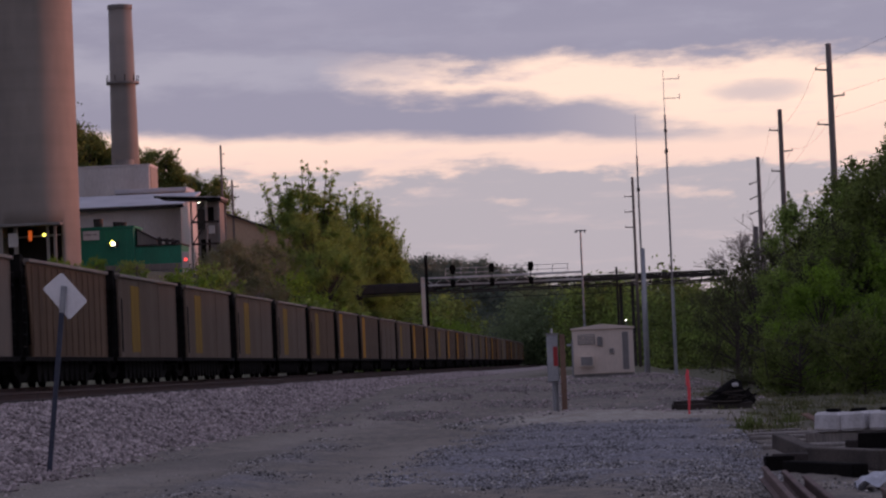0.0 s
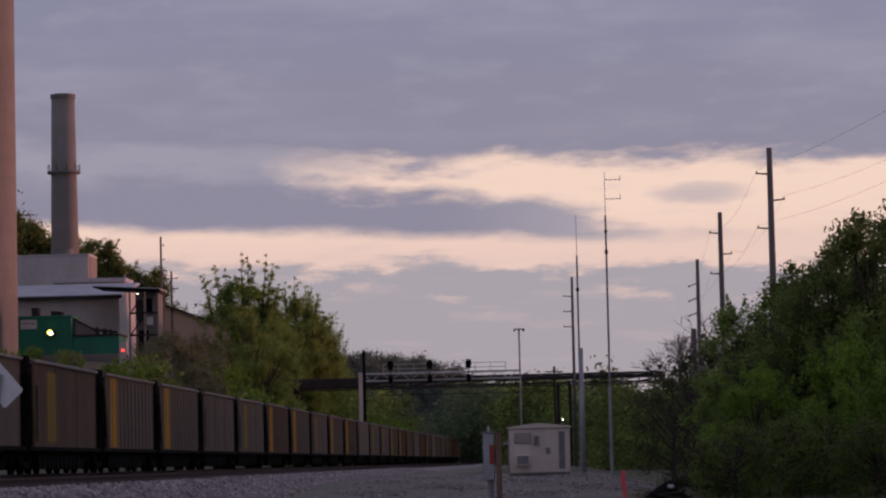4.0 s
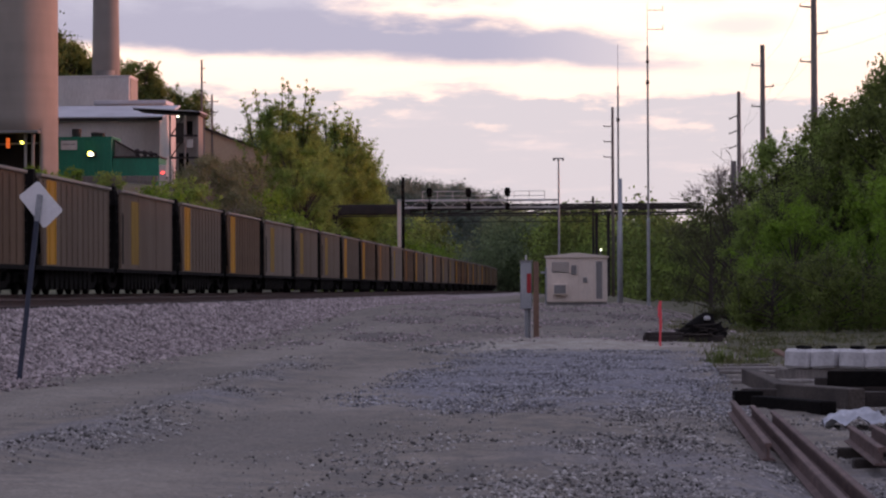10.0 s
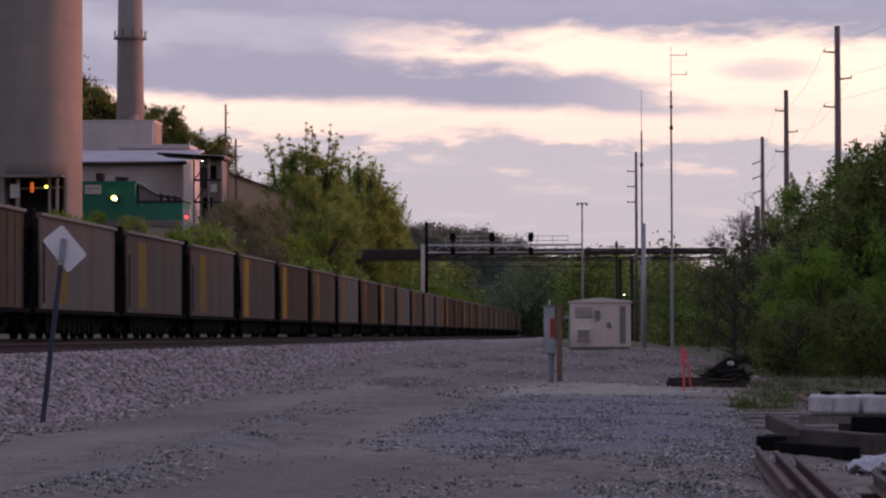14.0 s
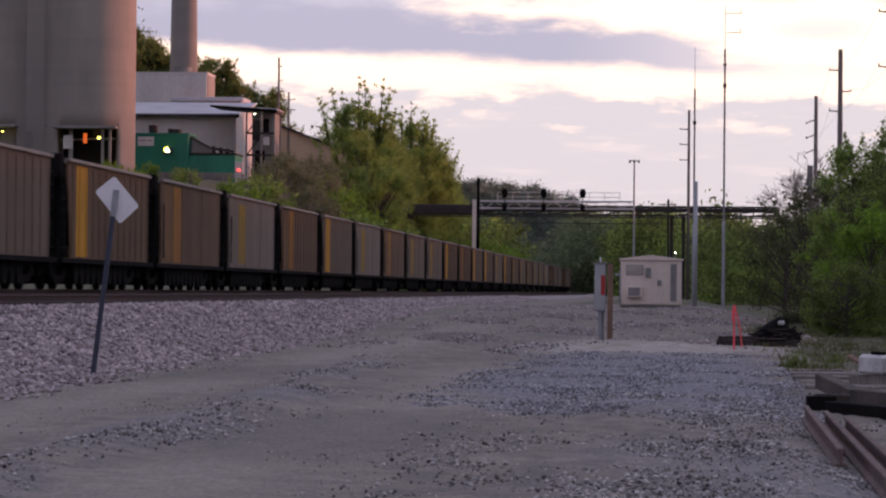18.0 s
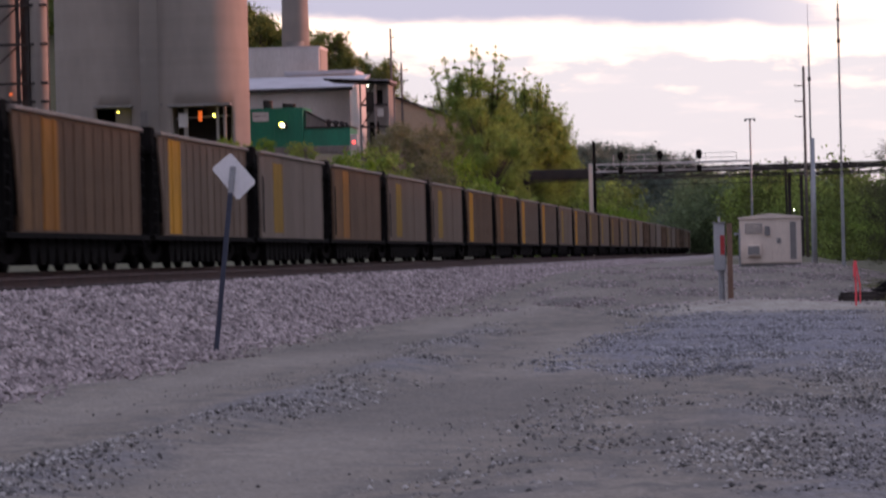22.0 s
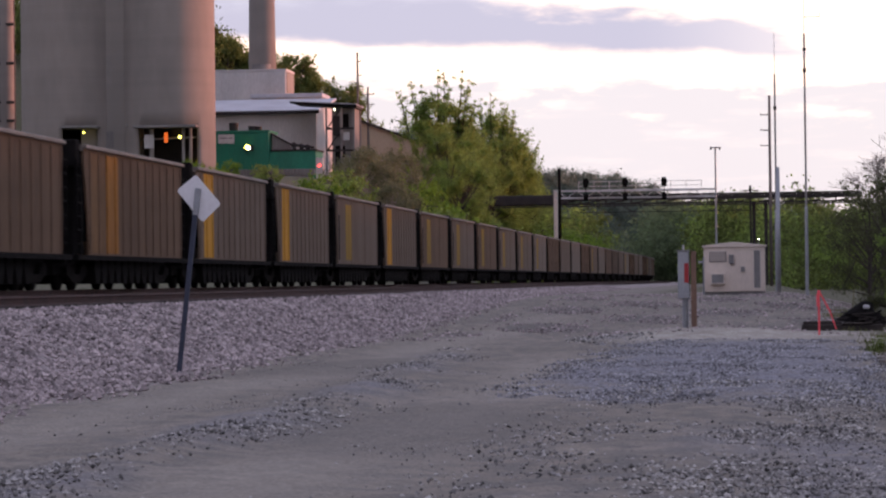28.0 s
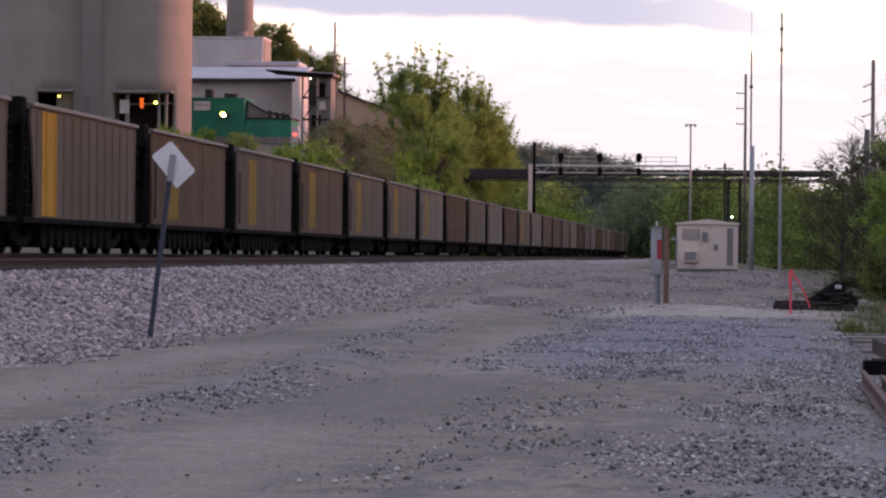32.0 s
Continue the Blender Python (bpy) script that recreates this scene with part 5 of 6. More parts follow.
def build_mill():
    mill = thing("mill_building", Matrix(), "pale grey mill building with a light metal roof", "building")
    part("front_wall", boxed(-64, -45.1, 310, 310.3, TERRACE - 1, 19.2), WHITE_SHEET, mill)
    bm = bmesh.new()
    pts = [(-45.1, 310.3, TERRACE - 1), (-45.1, 322, TERRACE - 1), (-45.1, 322, 20.9), (-45.1, 310.3, 19.2)]
    a = [bm.verts.new(p) for p in pts]
    b = [bm.verts.new((p[0] - 0.3, p[1], p[2])) for p in pts]
    for i in range(4):
        bm.faces.new((a[i], a[(i + 1) % 4], b[(i + 1) % 4], b[i]))
    bm.faces.new(a)
    bm.faces.new(b[::-1])
    bmesh.ops.recalc_face_normals(bm, faces=bm.faces)
    part("side_wall", bm, WHITE_SHEET, mill, "pale side wall of the mill")
    part("back_wall", boxed(-64, -45.4, 321.7, 322, TERRACE - 1, 20.8), WHITE_SHEET, mill)
    bm = prism([(309.4, 19.2), (322.5, 21.12), (322.5, 21.32), (309.4, 19.42)], 0, 19.9)
    bmesh.ops.transform(bm, matrix=Matrix.Translation((-44.7, 0, 0)) @ Matrix.Rotation(radians(90), 4, "Z"), verts=bm.verts)
    part("roof", bm, ROOF_SHEET, mill, "light blue-grey metal roof")
    part("eave_gutter", boxed(-64.6, -44.7, 309.2, 309.38, 19.0, 19.3), DARK_STEEL, mill)
    for i in range(17):
        x = -63.5 + i * 1.12
        part("wall_rib", boxed(x - 0.04, x + 0.04, 309.94, 310.0, TERRACE - 1, 19.0), WHITE_SHEET, mill)
    part("monitor_wall", boxed(-54.0, -46.6, 324.0, 329.5, TERRACE - 1, 21.55), WHITE_SHEET, mill, "raised pale bay behind the roof")
    part("monitor_roof", boxed(-54.2, -46.4, 323.7, 329.8, 21.55, 22.0, bevel=0.03), ROOF_SHEET, mill, "light blue-grey metal roof")
    pent = thing("roof_penthouse", Matrix(), "pale concrete block house over the mill roof", "building")
    part("wall", boxed(-62.0, -51.5, 331.2, 337, TERRACE - 1, 25.0, bevel=0.05), WHITE_SHEET, pent)
    part("parapet", boxed(-62.1, -51.4, 331.15, 337.05, 25.0, 25.2), WHITE_SHEET, pent)
    part("side_face", boxed(-51.49, -51.4, 331.6, 336.6, 21.9, 24.9), CONCRETE, pent)
    can = thing("loading_canopy", Matrix(), "dark flat loading canopy on steel legs", "canopy")
    part("roof", prism([(-46.8, 19.86), (-40.0, 19.46), (-40.0, 19.54), (-46.8, 19.94)], 302.8, 308.8), ROOF_SHEET, can, "pale sheet over the canopy")
    part("soffit", prism([(-46.5, 19.70), (-40.1, 19.18), (-40.1, 19.45), (-46.5, 19.83)], 303.0, 308.6), DARK_STEEL, can)
    part("edge_beam", prism([(-46.7, 19.68), (-40.0, 19.08), (-40.0, 19.45), (-46.7, 19.85)], 302.86, 302.99), BLACK, can)
    for x in (-43.1, -41.6, -40.3):
        for y in (303.4, 308.2):
            part("leg", boxed(x - 0.09, x + 0.09, y - 0.09, y + 0.09, gz(x, y) - 0.5, 19.22), HUT_DARK, can)
    for z in (14.8, 17.0):
        part("cross_beam", boxed(-43.1, -40.3, 303.3, 303.5, z, z + 0.2), DARK_STEEL, can)
        part("brace", tubed((-43.1, 303.4, z), (-41.6, 303.4, z + 2.2), 0.07, n=5), DARK_STEEL, can)
    part("elevator_housing", boxed(-42.6, -40.35, 304.0, 307.8, TERRACE - 3, 19.15, bevel=0.04), CONCRETE_DARK, can, "grey elevator housing under the canopy")
    part("hopper_box", boxed(-42.5, -41.8, 303.55, 303.98, 16.4, 18.4), DARK_STEEL, can)
    part("dark_opening", boxed(-41.5, -40.9, 303.93, 303.98, 17.2, 18.6), BLACK, can)
    part("dark_opening", boxed(-42.3, -41.3, 303.93, 303.98, 13.0, 15.4), BLACK, can)
    part("white_panel", boxed(-41.35, -40.75, 303.0, 303.2, 15.9, 16.7), WHITE_SHEET, can)
    part("lamp", tubed((-42.2, 302.7, 19.0), (-42.2, 302.84, 19.0), 0.07, n=8), GLOW_WHITE, can)
    shed = thing("conveyor_shed", Matrix(), "tan sheet metal shed with a sloping roof line", "shed")
    bm = prism([(-45.3, TERRACE - 3), (-37.0, 6.0), (-37.0, 16.9), (-45.3, 20.0)], 345, 357)
    part("wall", bm, TAN_SHEET, shed)
    bm = prism([(-45.6, 20.12), (-36.8, 16.83), (-36.8, 17.1), (-45.6, 20.4)], 344.6, 357.4)
    part("roof", bm, DARK_STEEL, shed)
    # green shed with its sign, lamps and roof pots
    green = thing("green_shed", Matrix(), "bright green sheet metal shed with a flood lamp", "shed")
    part("tall_block", boxed(-52.6, -46.5, 288, 293, 11.4, 16.1, bevel=0.04), GREEN_SHEET, green)
    part("low_block", boxed(-46.49, -42.0, 288.2, 293, 11.2, 14.25, bevel=0.04), GREEN_SHEET, green)
    part("roof_cap", boxed(-52.7, -46.4, 287.9, 293.1, 16.1, 16.28), GREEN_SHEET, green)
    part("low_roof", boxed(-46.39, -41.9, 288.05, 293.1, 14.25, 14.4), DARK_STEEL, green)
    part("sign_panel", boxed(-51.35, -49.8, 287.86, 287.94, 15.05, 15.92), WHITE_SHEET, green, "white sign panel")
    for i, (x0, x1) in enumerate(((-51.2, -50.5), (-50.4, -50.0))):
        part("sign_bar", boxed(x0, x1, 287.84, 287.858, 15.5, 15.62), HUT_DARK, green)
    for x, r, h in ((-50.1, 0.42, 0.85), (-48.3, 0.36, 0.5), (-47.7, 0.3, 0.45)):
        part("roof_pot", tubed((x, 289.4, 16.25), (x, 289.4, 16.25 + h), r, r * 1.15, n=16), DARK_STEEL, green)
    for i in range(12):
        x = -52.3 + i * 0.5
        part("sheet_rib", boxed(x - 0.03, x + 0.03, 287.94, 287.995, 11.5, 15.0 if x < -49.6 else 16.0), GREEN_SHEET, green)
    lamp = part("flood_lamp", boxed(-48.8, -47.95, 287.5, 287.9, 14.3, 14.85, bevel=0.05), DARK_STEEL, green)
    part("lens", tubed((-48.38, 287.42, 14.57), (-48.38, 287.49, 14.57), 0.17, n=16), GLOW_WHITE, lamp, "glowing yellow-white lamp lens")
    # Glowing disc added for the yellow glare around the lens.
    part("glare_disc", tubed((-48.5, 287.44, 14.66), (-48.5, 287.485, 14.66), 0.24, n=16), GLOW_YELLOW, lamp)
    bin_ = thing("storage_bin", Matrix(), "grey sloping hopper and dark pipes on the shed roof", "bin")
    part("body", prism([(-46.3, 14.42), (-44.3, 14.42), (-44.6, 14.9), (-46.3, 15.85)], 288.8, 290.6), CONCRETE_DARK, bin_, "grey sloping hopper")
    part("rim", prism([(-46.38, 15.87), (-44.5, 14.84), (-44.42, 14.95), (-46.38, 16.02)], 288.7, 290.7), DARK_STEEL, bin_)
    for x, h in ((-44.2, 0.65), (-43.5, 0.5), (-42.9, 0.4)):
        part("pipe", tubed((x, 289.2, 14.42), (x - 0.1, 289.6, 14.42 + h), 0.2, n=10), DARK_STEEL, bin_)
    part("pipe", tubed((-44.6, 289.3, 14.95), (-42.3, 289.3, 14.6), 0.14, n=10), DARK_STEEL, bin_)
    wall = thing("block_wall", Matrix(), "low grey concrete block wall by the green shed", "wall", "", "structure")
    blk = None
    for i in range(9):
        for j in range(2):
            m = Matrix.Translation((-49.5 + i * 0.95 + 0.4 * j, 281, gz(-45, 281) - 0.2 + j * 0.62))
            if blk is None:
                blk = part("concrete_block", boxed(-0.46, 0.46, -0.3, 0.3, 0, 0.6, bevel=0.03), CONCRETE_DARK, wall)
                blk.matrix_basis = m
            else:
                again(blk, wall, m)
    post = thing("red_signal_lamp", Matrix(), "small red lamp on a pale cabinet", "lamp")
    part("cabinet", boxed(-41.75, -41.05, 286.5, 287.2, gz(-41.4, 287) - 0.3, 13.5, bevel=0.02), WHITE_SHEET, post)
    part("red_lamp", tubed((-41.4, 286.4, 12.75), (-41.4, 286.49, 12.75), 0.13, n=10), GLOW_RED, post, "glowing red lamp")


# ---- poles, masts and wires ----
def pole(name, x, y, top, r0, r1, material, label, arms=(), group=""):
    z = gz(x, y)
    p = thing(name, Matrix(), label, "pole", group)
    part("shaft", tubed((x, y, z - 0.5), (x, y, top), r0, r1, n=14), material, p, "", True)
    for dz, length, rise in arms:
        a = part("arm", tubed((x, y, top - dz), (x + length, y - 0.1, top - dz + rise), 0.06, 0.045, n=6), material, p)
        s = 1 if length > 0 else -1
        part("insulator", tubed((x + length, y - 0.1, top - dz + rise - 0.05), (x + length, y - 0.1, top - dz + rise + 0.16), 0.05, 0.03, n=8), DARK_STEEL, a)
    return p


def wire(a, b, sag, r=0.006):
    cu = bpy.data.curves.new("power_line", "CURVE")
    cu.dimensions, cu.bevel_depth = "3D", r
    sp = cu.splines.new("POLY")
    sp.points.add(12)
    for i in range(13):
        u = i / 12
        q = Vector(a).lerp(Vector(b), u)
        sp.points[i].co = (q.x, q.y, q.z - 4 * sag * u * (1 - u), 1)
    cu.materials.append(DARK_STEEL)
    return tagged(new("power_line", cu), "thin dark overhead power line", "wire", "overhead wires")


def build_poles():
    g = "power line poles"
    ends = []
    for x, y, top, arms in ((12.8, 184, 20.0, ((1.6, -0.8, 0.06), (3.2, 0.8, 0.06), (4.9, -0.8, 0.06))),
                            (12.25, 232, 20.0, ((1.6, -0.8, 0.04), (3.2, 0.8, 0.04), (4.7, -0.8, 0.04))),
                            (13.05, 290, 20.2, ((2.2, -0.9, -0.4), (3.6, -0.9, -0.4), (5.0, -0.9, -0.4))),
                            (1.2, 318, 20.5, ((2.0, -0.9, 0.0), (3.6, -0.9, 0.0), (5.2, -0.9, 0.0))),
                            (21.0, 92, 20.0, ((1.6, -0.8, 0.06), (3.2, 0.8, 0.06), (4.9, -0.8, 0.06)))):
        pole("power_pole", x, y, top, 0.26 if y < 300 else 0.19, 0.17 if y < 300 else 0.13, POLEWOOD, "tall wooden power pole with short side arms", arms, g)
        ends.append([(x + l, y - 0.1, top - d + r + 0.2) for d, l, r in arms])
    for i, j in ((4, 0), (0, 1), (1, 2)):
        for a, b in zip(ends[i], ends[j]):
            wire(a, b, 1.1)
    pole("pole_stub", 6.05, 140, 7.35, 0.15, 0.13, POLEWOOD, "thick weathered pole stub in the bushes")
    pole("steel_pole", 1.02, 165, 7.5, 0.125, 0.105, GALV, "short pale steel pole near the hut")
    g = "antenna masts"
    for x, y, top in ((2.42, 158, 16.3), (0.95, 170, 15.05)):
        m = thing("antenna_mast", Matrix(), "slim grey radio mast beside the hut", "mast", g)
        z = gz(x, y)
        part("lower_tube", tubed((x, y, z - 0.3), (x, y, z + 4.6), 0.10, 0.09, n=10), GALV, m)
        part("upper_tube", tubed((x, y, z + 4.6), (x, y, top - 2.2), 0.055, 0.05, n=8), HUT_DARK, m)
        part("whip", tubed((x, y, top - 2.2), (x, y, top + 0.1), 0.022, 0.015, n=6), ALU, m)
        if y == 158:
            for dz in (0.35, 1.35):
                bar = part("dipole_bar", tubed((x, y, top - dz), (x + 0.8, y, top - dz), 0.02, n=6), ALU, m)
                part("dipole", tubed((x + 0.8, y, top - dz - 0.05), (x + 0.8, y, top - dz + 0.22), 0.02, n=6), ALU, bar)
            part("clamp", tubed((x, y, top - 3.1), (x, y, top - 2.95), 0.08, n=8), DARK_STEEL, m)
        part("clamp", tubed((x, y, top - 4.2), (x, y, top - 4.0), 0.09, n=8), DARK_STEEL, m)
    # yard light beyond the bridge, plant poles
    lp = thing("light_tower", Matrix(), "tall grey light tower with lamp rack", "light tower")
    part("shaft", tubed((-4.75, 340.3, gz(-4.75, 340) - 0.3), (-4.75, 340.3, 16.2), 0.14, 0.09, n=8), GALV, lp)
    part("lamp_rack", boxed(-5.35, -4.15, 340.2, 340.4, 16.1, 16.22), HUT_DARK, lp)
    for x in (-5.25, -4.75, -4.25):
        part("lamp_head", boxed(x - 0.12, x + 0.12, 339.9, 340.2, 15.9, 16.12, bevel=0.02), HUT_DARK, lp)
    for x, y, top, arms in ((-44.7, 340, 27.5, ((1.0, 0.35, 0), (2.6, 0.4, 0), (3.4, -0.3, 0), (4.0, -0.3, 0))), (-44.2, 345, 23.9, ((0.8, -0.7, 0), (0.8, 0.7, 0), (2.0, 0.7, 0), (2.0, -0.7, 0)))):
        pole("plant_pole", x, y, top, 0.16, 0.11, POLEWOOD, "slim pole with cross arms behind the mill", arms, "plant poles")


# ---- signal bridge and pipe bridge ----
def build_bridges():
    sb = thing("signal_bridge", Matrix(), "pale steel signal bridge over the tracks with walkway", "signal bridge")
    y = 340
    for x in (-22.4,):
        z0 = gz(x, y) - 0.3
        # Pale beige on the tan post puts the low sun into its colour.
        for dx in (-0.3, 0.3):
            part("post_leg", boxed(x + dx - 0.07, x + dx + 0.07, y - 0.1, y + 0.1, z0, 11.7), HUT, sb)
        part("post_plate", boxed(x - 0.22, x + 0.22, y - 0.03, y + 0.03, z0, 11.7), HUT, sb, "tan post face, paler for the sun on it")
        for i in range(8):
            z = 1.4 + i * 1.28
            part("post_lacing", tubed((x - 0.3, y, z), (x + 0.3, y, z + 1.28), 0.04, n=5), HUT, sb)
    for z in (10.75, 11.55):
        part("chord", boxed(-22.6, -4.8, y - 0.12, y + 0.12, z - 0.1, z + 0.1), ALU, sb)
    for i in range(16):
        x = -22.4 + i * 1.0875
        part("web", tubed((x, y, 10.75), (x + 1.0875, y, 11.55) if i % 2 else (x + 1.0875, y, 10.75), 0.05, n=5), ALU, sb)
        if i % 2 == 0:
            part("web", tubed((x, y, 11.55), (x + 1.0875, y, 10.75), 0.05, n=5), ALU, sb)
    part("walkway", boxed(-19.9, -6.2, y - 1.2, y - 0.2, 11.4, 11.5), ALU, sb)
    for z in (12.0, 12.5):
        part("handrail", tubed((-19.9, y - 1.15, z), (-6.3, y - 1.15, z), 0.035, n=5), ALU, sb)
    for i in range(9):
        x = -19.9 + i * 1.7
        part("rail_post", tubed((x, y - 1.15, 11.5), (x, y - 1.15, 12.5), 0.035, n=5), ALU, sb)
    for x in (-19.1, -14.75, -10.42):
        hd = thing("railway_signal", Matrix(), "black railway signal with two lamp heads on the bridge", "signal", "railway signals")
        part("mast", tubed((x, y - 1.4, 10.6), (x, y - 1.4, 12.4), 0.06, n=6), BLACK, hd)
        for z in (12.45, 10.85):
            r = 0.36 if z > 12 else 0.3
            bm = bmesh.new()
            tube(bm, (x, y - 1.55, z), (x, y - 1.4, z), r, n=20)
            box(bm, x - r * 0.75, x + r * 0.75, y - 1.5, y - 1.42, z - r * 1.6, z + r * 1.2)
            part("target", bm, BLACK, hd)
            part("hood", tubed((x, y - 1.85, z), (x, y - 1.55, z), 0.13, n=10), BLACK, hd)
    dp = pole("dark_pole", -21.75, 334, 13.9, 0.2, 0.17, BLACK, "dark steel pole beside the signal bridge")
    pb = thing("pipe_bridge", Matrix(), "long dark steel truss bridge crossing the line", "bridge")
    y = 360
    x0, x1 = -33.0, 12.0
    for yy in (y, y + 2.4):
        part("top_chord", boxed(x0, x1, yy - 0.12, yy + 0.12, 11.08, 11.42), DARK_STEEL, pb)
        part("lower_chord", boxed(x0, x1, yy - 0.08, yy + 0.08, 10.5, 10.64), DARK_STEEL, pb)
        for i in range(15):
            x = x0 + i * 3.0
            part("post", boxed(x - 0.05, x + 0.05, yy - 0.05, yy + 0.05, 10.64, 11.08), DARK_STEEL, pb)
            part("web", tubed((x, yy, 10.6), (x + 3.0, yy, 11.1), 0.04, n=5), DARK_STEEL, pb)
    part("deck", boxed(x0, x1, y - 0.1, y + 2.5, 11.0, 11.075), DARK_STEEL, pb)
    part("pipe", tubed((x0, y + 0.6, 11.58), (x1, y + 0.6, 11.58), 0.13, n=10), DARK_STEEL, pb)
    part("pipe", tubed((x0, y - 0.4, 10.3), (x1, y - 0.4, 10.3), 0.07, n=10), DARK_STEEL, pb)
    # hung lower bracing
    part("hung_rail", boxed(-21, 1.0, y - 0.05, y + 0.05, 9.52, 9.6), DARK_STEEL, pb)
    for i in range(7):
        x = -21 + i * 3.1
        part("hanger", tubed((x, y, 9.56), (x + 1.55, y, 10.5), 0.04, n=5), DARK_STEEL, pb)
        part("hanger", tubed((x + 3.1, y, 9.56), (x + 1.55, y, 10.5), 0.04, n=5), DARK_STEEL, pb)
    part("enclosed_end", boxed(x0, -22.6, y - 0.2, y + 2.6, 10.55, 11.47, bevel=0.04), DARK_STEEL, pb, "dark enclosed gallery end")
    for x in (-31.5, -0.6, 0.8):
        part("column", boxed(x - 0.2, x + 0.2, y + 0.9, y + 1.3, gz(x, y) - 0.5, 10.5), DARK_STEEL, pb)
    sp = thing("span_pole", Matrix(), "short pole with cross arm above the bridge", "pole")
    part("shaft", tubed((-1.0, 366, gz(-1, 366) - 0.3), (-1.0, 366, 12.7), 0.16, 0.12, n=8), DARK_STEEL, sp)
    part("cross_arm", boxed(-2.0, 0.0, 365.9, 366.1, 12.0, 12.12), DARK_STEEL, sp)


# ---- the yard ----
def build_yard():
    # leaning sign seen from behind
    sign = thing("trackside_sign", Matrix(), "white diamond sign seen from behind on a leaning steel post", "sign")
    foot, top = Vector((-9.66, 50, gz(-9.66, 50) - 0.25)), Vector((-9.27, 50, 3.12))
    d = (top - foot).normalized()
    roll = math.degrees(math.atan2(d.x, d.z))
    h = (top - foot).length
    post = part("post", boxed(-0.04, 0.04, -0.03, 0.03, 0, h, bevel=0.008), SIGNPOST, sign, "dark blue-grey steel channel post")
    post.matrix_basis = Matrix.Translation(foot) @ Matrix.Rotation(radians(roll), 4, "Y")
    bm = boxed(-0.045, 0.045, -0.034, 0.034, 0, 0.45, bevel=0.008)
    sl = part("post_sleeve", bm, GALV, sign)
    sl.matrix_basis = post.matrix_basis @ Matrix.Translation((0, 0, h - 0.45))
    bm = bmesh.new()
    pts = [(0.0, 0.40), (0.42, -0.10), (0.10, -0.40), (-0.33, 0.14)]
    va = [bm.verts.new((x, 0, z)) for x, z in pts]
    vb = [bm.verts.new((x, 0.006, z)) for x, z in pts]
    for i in range(4):
        bm.faces.new((va[i], va[(i + 1) % 4], vb[(i + 1) % 4], vb[i]))
    bm.faces.new(va[::-1])
    bm.faces.new(vb)
    bmesh.ops.recalc_face_normals(bm, faces=bm.faces)
    bmesh.ops.bevel(bm, geom=[e for e in bm.edges if abs(e.verts[0].co.y - e.verts[1].co.y) > 0.003], offset=0.022, segments=2, affect="EDGES")
    plate = part("plate", bm, SIGNWHITE, sign, "dull white back of a diamond plate")
    plate.matrix_basis = Matrix.Translation((-9.31, 50.05, 2.95))
    for dz in (0.1, -0.14):
        part("bolt", tubed((-9.305 + dz * 0.12, 49.95, 2.92 + dz), (-9.305 + dz * 0.12, 49.97, 2.92 + dz), 0.014, n=8), GALV, sign)
    # signal hut
    x0, x1, y0, y1 = -2.73, 0.27, 150.0, 152.6
    zb = gz(-1.2, 150) + 0.02
    hut = thing("signal_hut", Matrix(), "beige steel signal equipment hut on a low base", "equipment hut")
    part("base", boxed(x0 + 0.05, x1 - 0.05, y0 + 0.05, y1, zb - 0.5, zb + 0.12), CONCRETE_DARK, hut)
    part("body", boxed(x0, x1, y0, y1, zb + 0.12, 3.08, bevel=0.03), HUT, hut)
    bm = prism([(x0 - 0.08, 3.08), (x1 + 0.08, 3.08), (x1 + 0.08, 3.15), ((x0 + x1) / 2, 3.33), (x0 - 0.08, 3.15)], y0 - 0.1, y1 + 0.1)
    part("roof", bm, HUT, hut)
    v1 = part("vent", boxed(-2.45, -1.62, y0 - 0.05, y0 - 0.002, 2.35, 2.85, bevel=0.01), HUT_DARK, hut, "grey louvred vent")
    for i in range(6):
        part("louvre", boxed(-2.42, -1.65, y0 - 0.075, y0 - 0.052, 2.40 + i * 0.075, 2.43 + i * 0.075), HUT, v1)
    part("meter_box", boxed(-1.5, -1.25, y0 - 0.15, y0 - 0.002, 2.25, 2.7, bevel=0.015), HUT_DARK, hut)
    part("lock_box", boxed(-0.92, -0.72, y0 - 0.1, y0 - 0.002, 1.85, 2.1, bevel=0.015), HUT_DARK, hut)
    ac = part("cooling_unit", boxed(-2.4, -1.7, y0 - 0.35, y0 - 0.002, 1.25, 1.8, bevel=0.02), HUT, hut, "beige cooling unit")
    part("grille", boxed(-2.33, -1.77, y0 - 0.365, y0 - 0.352, 1.32, 1.73), HUT_DARK, ac)
    part("door", boxed(-1.15, -0.45, y0 - 0.02, y0 - 0.002, zb + 0.2, 2.75, bevel=0.006), HUT, hut)
    part("corner_panel", boxed(-0.28, 0.02, y0 - 0.02, y0 - 0.002, zb + 0.3, 2.9, bevel=0.006), HUT_DARK, hut, "grey cable duct")
    part("conduit", tubed((-2.74, y0 - 0.05, zb), (-2.74, y0 - 0.05, 2.6), 0.04, n=8), GALV, hut)
    part("bracket_box", boxed(-3.0, -2.74, y0 + 0.1, y0 + 0.3, 2.3, 2.42), GALV, hut)
    part("roof_lamp", tubed((-0.05, 150.0, 3.46), (-0.05, 150.08, 3.46), 0.035, n=10), GLOW_WHITE, hut, "small white glowing lamp")
    part("lamp_stem", tubed((-0.05, 150.04, 3.1), (-0.05, 150.04, 3.44), 0.02, n=6), GALV, hut)
    # relay case and marker post on the mound
    zb = gz(-2, 84)
